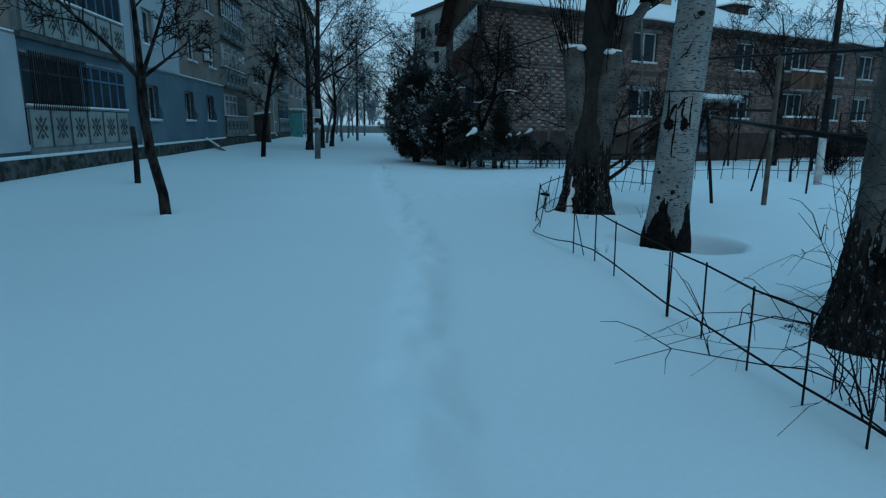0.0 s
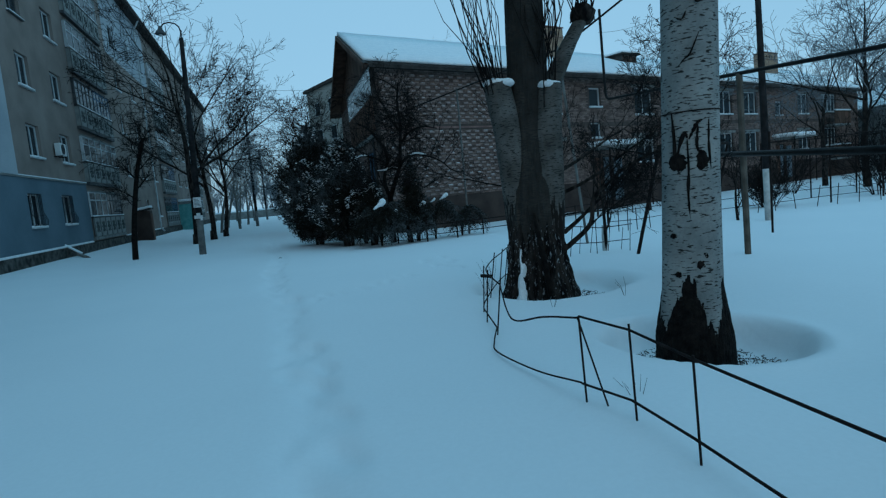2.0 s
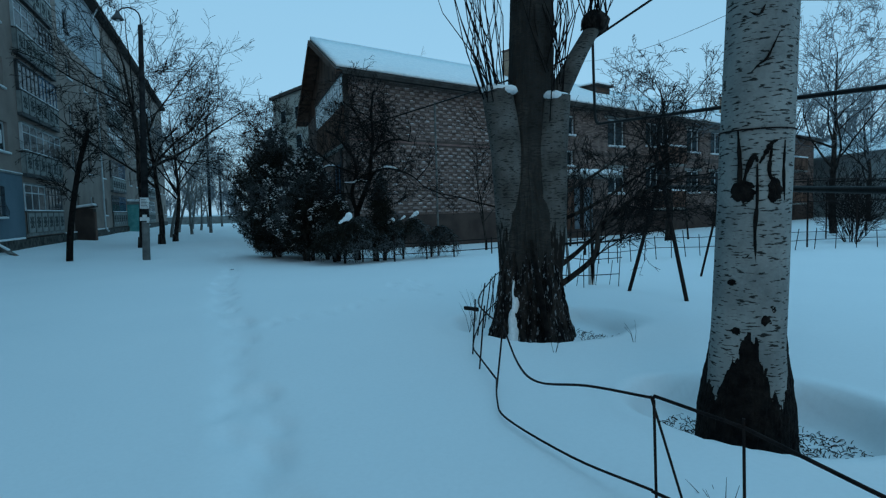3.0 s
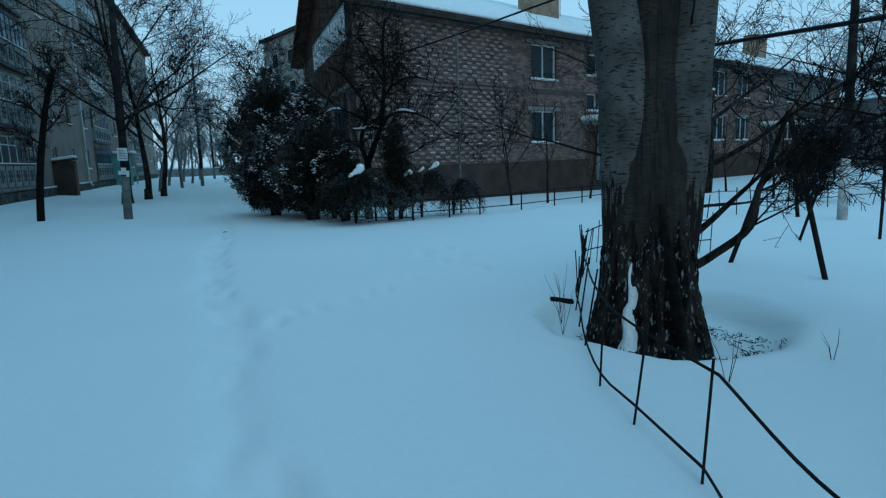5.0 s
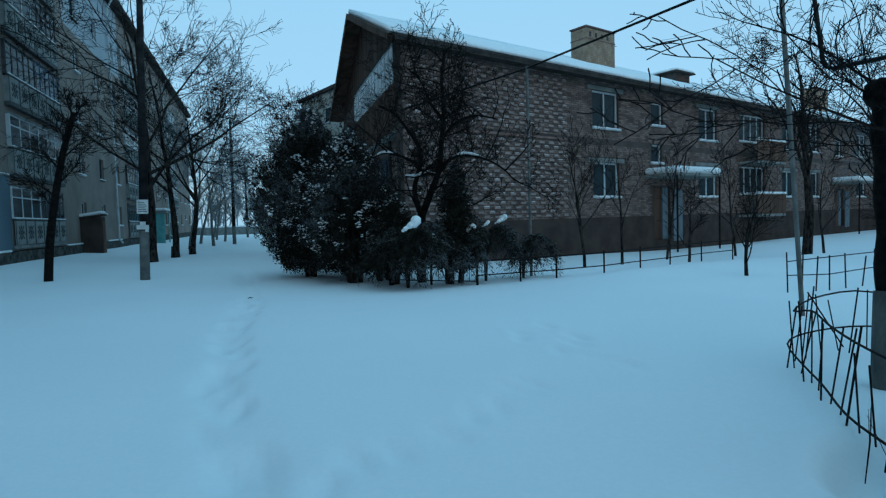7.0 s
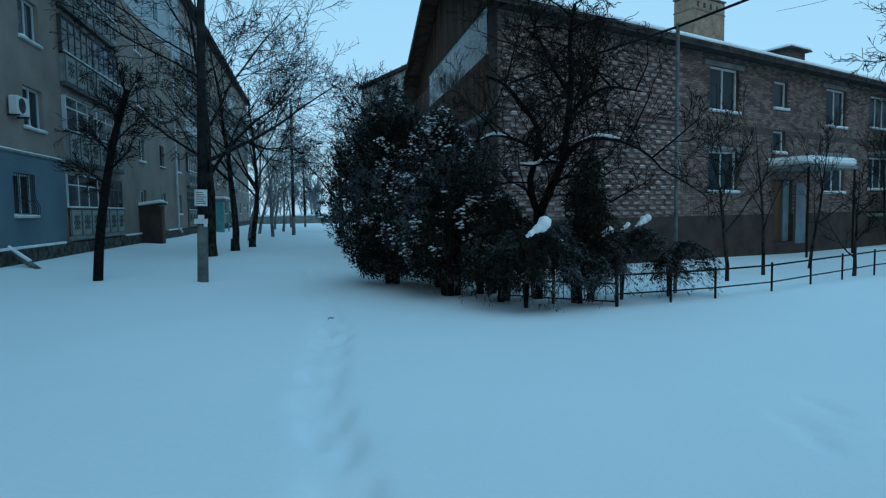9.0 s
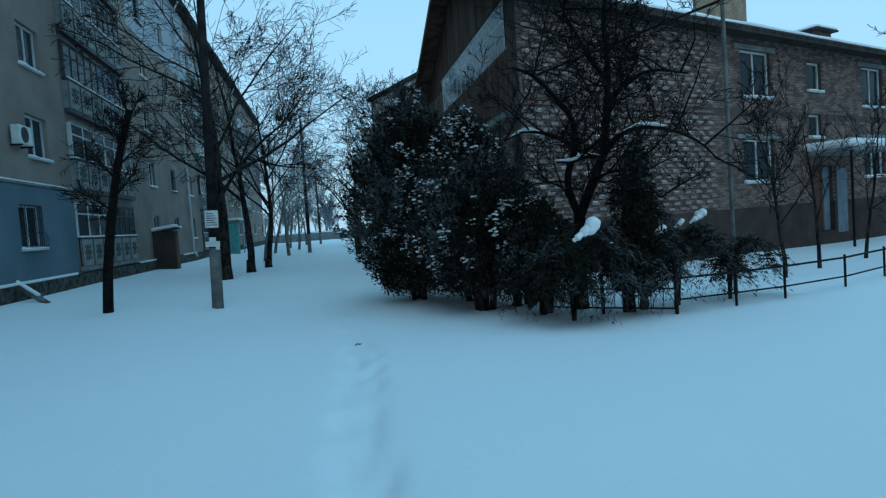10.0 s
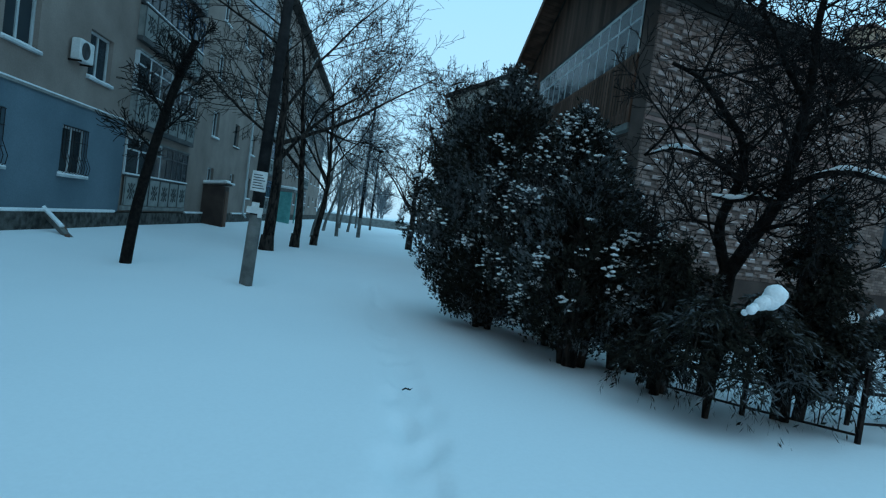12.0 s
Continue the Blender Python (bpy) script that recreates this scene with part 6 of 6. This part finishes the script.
def yard_shrub(x, y, h, stems, seed):
    """Many thin stems rising from one root."""
    rg, t = random.Random(seed), Tree(seed)
    ob = thing("yard_shrub", pose(x, y, 0), "dense bare shrub of many thin dark stems", "shrub", "yard shrubs")
    for i in range(stems):
        a, lean = rg.uniform(0, 6.28), rg.uniform(0.1, 0.75)
        t.grow(Vector((0.15 * math.cos(a), 0.15 * math.sin(a), -0.1)), Vector((lean * math.cos(a), lean * math.sin(a), 1)).normalized(), h * rg.uniform(0.6, 1.1), 0.014, 0, dict(SHOOT, thin=0.006))
    tagged(part("crown", t.twig, TWIG, ob), kind="stuff")


for k, (x, y, h, n_) in enumerate(((16.2, 15.6, 1.5, 26), (20.5, 15.2, 2.6, 18), (24.0, 17.5, 3.0, 18), (27.5, 15.0, 3.2, 18), (26.0, 11.5, 3.0, 16), (30.0, 19.0, 3.4, 18), (33.0, 13.0, 3.4, 18), (22.5, 20.5, 3.0, 16), (36.0, 17.0, 3.6, 18), (29.0, 9.0, 3.0, 16))):
    yard_shrub(x, y, h, n_, 310 + k)
# beyond x 24 the twigs take the pale haze colour
for k, (x, y, h, sp) in enumerate([(18, 21, 9, STREET), (25, 19, 11, STREET), (31, 26, 10, STREET), (22, 12, 8, SMALL), (38, 22, 12, STREET), (30, 14, 9, SMALL), (44, 30, 11, STREET), (27, 8, 8, SMALL)]):
    bare_tree(x, y, h, 0.16, 120 + k, sp, "bare yard tree beyond the fence", (0.02, 0.02), group="yard trees", twig=TWIG_HAZED if x > 24 else TWIG)

# ---- distance: a second block behind the house, poplars, far woods and a low wall ----
far = thing("far_building", pose(10.4, 56.0, 0, 0, 0, ANGLE), "beige multi-storey block beyond the brick house", "building")
part("wall", Mesh().box(0, 0, -1, 40, 12, 13.4), FAR_PLASTER, far)
part("roof", Mesh().box(-0.3, -0.3, 13.4, 40.3, 12.3, 13.7), ROOF_EDGE, far)
for i in range(4):
    for j in range(3):
        w = part("window", Mesh().box(-0.03, 2.0 + j * 3.4, 2.2 + i * 2.8, -0.002, 3.3 + j * 3.4, 3.6 + i * 2.8), FRAME_WHITE, far)
        part("pane", Mesh().box(-0.04, 2.08 + j * 3.4, 2.28 + i * 2.8, -0.032, 3.22 + j * 3.4, 3.52 + i * 2.8), GLASS, w)
# the two tallest carry haze in their twig colour
for k, (x, y, h) in enumerate([(14.5, 47, 15), (16.0, 48, 16), (4.2, 33.5, 8), (3.5, 37, 9), (2.8, 44, 8)]):
    bare_tree(x, y, h, 0.2, 140 + k, FASTIG if h > 14 else STREET, "tall bare tree behind the brick house", group="far trees", twig=TWIG_HAZED if h > 14 else TWIG)
# far woods, haze painted in as one pale colour
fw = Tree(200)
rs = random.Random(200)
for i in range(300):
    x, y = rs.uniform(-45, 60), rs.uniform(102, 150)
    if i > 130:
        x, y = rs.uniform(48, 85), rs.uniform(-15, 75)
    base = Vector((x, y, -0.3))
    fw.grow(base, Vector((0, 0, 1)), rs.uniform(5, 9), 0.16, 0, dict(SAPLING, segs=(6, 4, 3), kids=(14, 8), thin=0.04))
woods = part("far_woods", fw.limb, TWIG_HAZED)
tagged(woods, "bare woods in the far distance, coloured pale for haze", "woods", kind="stuff")
fw2 = part("far_wood_twigs", fw.twig, TWIG_HAZED)
tagged(fw2, "twigs of the far woods, coloured pale for haze", "woods", kind="stuff")
shed_far = thing("far_house", pose(54, 20, 0, 0, 0, 70), "low dark house with a snowy roof beyond the yard", "house")
part("wall", Mesh().box(0, 0, -0.5, 22, 8, 5.2), HUT_WALL, shed_far)
part("roof", Mesh().quadstrip([[(x, -0.6, 5.2), (x, 4, 7.6), (x, 8.6, 5.2)] for x in (-0.5, 22.5)]), SNOW_CAP, shed_far)
for i in range(6):
    for j in range(2):
        part("window", Mesh().box(1.5 + i * 3.5, -0.03, 1.0 + j * 2.5, 2.8 + i * 3.5, -0.002, 2.3 + j * 2.5), FRAME_DARK, shed_far)
lowwall = thing("far_wall", pose(-8, 98, 0), "low snow-capped wall closing the street", "wall")
part("body", Mesh().box(0, 0, -0.3, 60, 0.3, 1.1), CONCRETE, lowwall)
part("cap", Mesh().box(0, -0.03, 1.102, 60, 0.33, 1.3, bevel=0.05), SNOW_CAP, lowwall)

# ---- small things ----
def litter(x, y, r0, r1, count, seed, z):
    """Dead grass and leaf bits in the hollow round a trunk."""
    rg, m = random.Random(seed), Mesh()
    for i in range(count):
        a, r = rg.uniform(0, 6.28), rg.uniform(r0, r1)
        p = Vector((x + r * math.cos(a), y + r * math.sin(a), 0))
        p.z = ground_z(p.x, p.y) - 0.005
        e = p + Vector((rg.uniform(-0.06, 0.06), rg.uniform(-0.06, 0.06), rg.uniform(0.0, 0.035)))
        m.tube([p, p.lerp(e, 0.5) + Vector((0, 0, 0.008)), e], [0.004, 0.0035, 0.0015], 3, cap=False)
    tagged(part("dead_grass", m, LITTER), "dark dead grass poking through thin snow", "grass", kind="stuff")


litter(4.27, 4.82, 0.3, 0.74, 1300, 1, -0.25)
litter(4.52, 8.03, 0.5, 0.85, 700, 2, -0.15)
litter(4.1, 1.35, 0.35, 0.75, 700, 3, -0.2)
for k, (x, y, h) in enumerate(((2.82, 3.75, 0.28), (2.9, 3.85, 0.2), (3.9, 6.9, 0.4), (3.78, 8.7, 0.6), (3.95, 9.0, 0.5), (3.6, 8.4, 0.35), (2.5, 1.45, 0.1), (4.9, 6.9, 0.3))):
    rg = random.Random(k)
    w = thing("weed_stalk", pose(x, y, 0), "thin dry weed stalk sticking out of the snow", "weed", "weed stalks")
    m = Mesh()
    for q in range(3):
        e = Vector((rg.uniform(-0.15, 0.15), rg.uniform(-0.1, 0.1), h * rg.uniform(0.6, 1.0)))
        m.tube([(0, 0, -0.05), e * 0.5 + Vector((0.02, 0, 0)), e], [0.003, 0.0025, 0.001], 4, cap=False)
    part("stalk", m, TWIG, w)
slab = thing("tin_scrap", pose(3.7, 8.58, 0.2, 25, 16, 118) @ Matrix.Diagonal((0.62, 0.9, 1.2, 1)), "dark scrap of sheet caught on the bent fence", "scrap")
part("sheet", Mesh().quadstrip([[(x, -w, 0.02 * math.sin(x * 9)), (x, w, 0.012 + 0.02 * math.sin(x * 9)), (x, w, 0.024 + 0.02 * math.sin(x * 9)), (x, -w, 0.012 + 0.02 * math.sin(x * 9))] for x, w in ((-0.2, 0.015), (-0.14, 0.06), (-0.04, 0.08), (0.06, 0.06), (0.14, 0.045), (0.19, 0.012))]), BARK_DARK, slab)
tw = thing("twig", pose(0.98, 18.38, -0.01) @ Matrix.Diagonal((0.6, 0.6, 0.6, 1)), "short dark twig lying on the snow", "twig")
part("stick", Mesh().tube([(-0.07, 0, 0.0), (-0.02, 0.01, 0.03), (0.05, 0, 0.015), (0.09, 0.03, 0.03)], [0.012, 0.014, 0.012, 0.005], 5).tube([(0, 0, 0.02), (0.03, -0.04, 0.05)], [0.008, 0.004], 4), BARK_DARK, tw)
def wire(a, b, sag, r=0.008):
    a, b = Vector(a), Vector(b)
    return Mesh().tube([a.lerp(b, k / 12) - Vector((0, 0, 4 * sag * (k / 12) * (1 - k / 12))) for k in range(13)], r, 4, cap=False)
wires = thing("overhead_wires", pose(0, 0, 0), "thin overhead wires between poles and houses", "wire")
part("wire", wire((-1.45, 24.5, 7.7), (0.0, 52, 8.6), 0.3), IRON, wires)
part("wire", wire((-7.0, 60, 14), (8.0, 60, 12.5), 0.5, 0.012), IRON, wires)
part("wire", wire((-7.0, 61, 13.2), (8.0, 61, 11.8), 0.5, 0.012), IRON, wires)
part("wire", wire((12.85, 12.35, 6.2), (40, 8, 9), 0.4), IRON, wires)
part("wire", wire((12.85, 12.35, 6.2), (20.0, 30.6, 9.6), 0.4), IRON, wires)


# ---- bricks of the house, last ----
def brick_rows(mesh, u0, u1, z0, z1, put, skip, course=0.077, length=0.26):
    row, z = 0, z0
    while z + course <= z1 + 0.001:
        off = (length / 2) * (row % 2)
        n = int((u1 - u0) / length) + 2
        for i in range(n):
            a, b = max(u0, u0 + i * length - off), min(u1, u0 + i * length - off + length - 0.012)
            if b - a < 0.05:
                continue
            if any(o[0] - 0.01 < b and a < o[1] + 0.01 and o[2] - 0.01 < z + course and z < o[3] + 0.01 for o in skip):
                continue
            put(mesh, a, b, z, z + course - 0.012, row, i)
        z += course
        row += 1


def face_front(mesh, a, b, za, zb, row, i, proud=0.012):
    k = len(mesh.v)
    e = 0.004
    mesh.v += [(a, 0, za), (b, 0, za), (b, 0, zb), (a, 0, zb), (a + e, -proud, za + e), (b - e, -proud, za + e), (b - e, -proud, zb - e), (a + e, -proud, zb - e)]
    mesh.f += [(k + 4, k + 5, k + 6, k + 7), (k, k + 1, k + 5, k + 4), (k + 1, k + 2, k + 6, k + 5), (k + 2, k + 3, k + 7, k + 6), (k + 3, k, k + 4, k + 7)]


def face_gable(mesh, a, b, za, zb, row, i):
    k = len(mesh.v)
    e, p = 0.004, 0.012
    mesh.v += [(0, a, za), (0, b, za), (0, b, zb), (0, a, zb), (-p, a + e, za + e), (-p, b - e, za + e), (-p, b - e, zb - e), (-p, a + e, zb - e)]
    mesh.f += [(k + 7, k + 6, k + 5, k + 4), (k + 4, k + 5, k + 1, k), (k + 5, k + 6, k + 2, k + 1), (k + 6, k + 7, k + 3, k + 2), (k + 7, k + 4, k, k + 3)]


def island_brick(name, a, b):
    """Brick that varies from one piece of the joined wall to the next."""
    m = material(name, a, b, 3.0, 0.9, 0.35, 60.0)
    n, l = m.node_tree.nodes, m.node_tree.links
    bsdf = n["Principled BSDF"]
    old = bsdf.inputs["Base Color"].links[0].from_socket
    geo = n.new("ShaderNodeNewGeometry")
    rng = n.new("ShaderNodeMapRange")
    rng.inputs["To Min"].default_value, rng.inputs["To Max"].default_value = 0.62, 1.35
    l.new(geo.outputs["Random Per Island"], rng.inputs["Value"])
    mix = n.new("ShaderNodeMixRGB")
    mix.blend_type = "MULTIPLY"
    mix.inputs["Fac"].default_value = 1
    l.new(old, mix.inputs[1])
    l.new(rng.outputs[0], mix.inputs[2])
    l.new(mix.outputs[0], bsdf.inputs["Base Color"])
    return m


BRICKWORK = island_brick("brickwork", (0.15, 0.106, 0.092), (0.24, 0.172, 0.15))
skip = H_OPEN + DOORS + [(0, LONG, 4.15, 4.25)] + [(o[0] - 0.3, o[1] + 0.3, o[3], o[3] + 0.17) for o in H_OPEN if 1.5 < o[1] - o[0] < 2]
bw = Mesh()
brick_rows(bw, 0, LONG, PL_TOP + 0.005, EAVE - 0.02, face_front, skip)
front = part("brickwork", bw, BRICKWORK, house)
tagged(front, kind="stuff")
gbw = Mesh()
brick_rows(gbw, 0.0, DEEP, PL_TOP + 0.005, EAVE - 0.02, face_gable, G_OPEN[:3])
gside = part("brickwork", gbw, BRICKWORK, house)
gside.data.transform(SKEW)
tagged(gside, kind="stuff")

# proud pale headers in a staggered pattern on the blind bay
bay = part("relief_bay", Mesh().box(0.0, -0.02, 4.26, 7.25, -0.013, 4.3), MORTAR, house, "bay of staggered proud pale bricks")
proud_mesh = Mesh().box(0, -0.075, 0, 0.25, -0.005, 0.075, bevel=0.008).data("brick", BRICK_PALE)
rest, count, row = Mesh(), 0, 0
z = PL_TOP + 0.1
while z < EAVE - 0.35:
    if not 4.02 < z < 4.3:
        for i in range(15):
            x = 0.1 + i * 0.49 + (0.245 if row % 2 else 0)
            if x > 7.0:
                continue
            if x < 99 and count < 300 and (z < 3.9 or x > 4.5):
                b = new("brick", proud_mesh)
                b.parent = bay
                b.matrix_basis = pose(x, 0, z)
                count += 1
            else:
                rest.box(x, -0.075, z, x + 0.25, -0.005, z + 0.075, bevel=0.008)
    z += 0.154
    row += 1
cap_rg, caps = random.Random(91), Mesh()
for k in range(1, 36):
    z = PL_TOP + 0.1 + 0.154 * k
    for i in range(15):
        x = 0.1 + i * 0.49 + (0.245 if k % 2 else 0)
        if x < 7.0 and not 4.02 < z < 4.3 and z < EAVE - 0.35 and cap_rg.random() < 0.4:
            a, b, t = x + cap_rg.uniform(0.0, 0.12), x + 0.25 - cap_rg.uniform(0.0, 0.1), cap_rg.uniform(0.006, 0.018)
            caps.quadstrip([[(a, -0.072, z + 0.074), (a, -0.012, z + 0.074), (a, -0.012, z + 0.076 + t), (a, -0.05, z + 0.076 + t)], [(b, -0.072, z + 0.074), (b, -0.012, z + 0.074), (b, -0.012, z + 0.076 + t), (b, -0.05, z + 0.076 + t)]])
tagged(part("brick_snow", caps, SNOW_CAP, bay, "thin snow lying on proud bricks"), kind="stuff")
rs_ = part("bricks", rest, BRICK_PALE, bay)
tagged(rs_, kind="stuff")
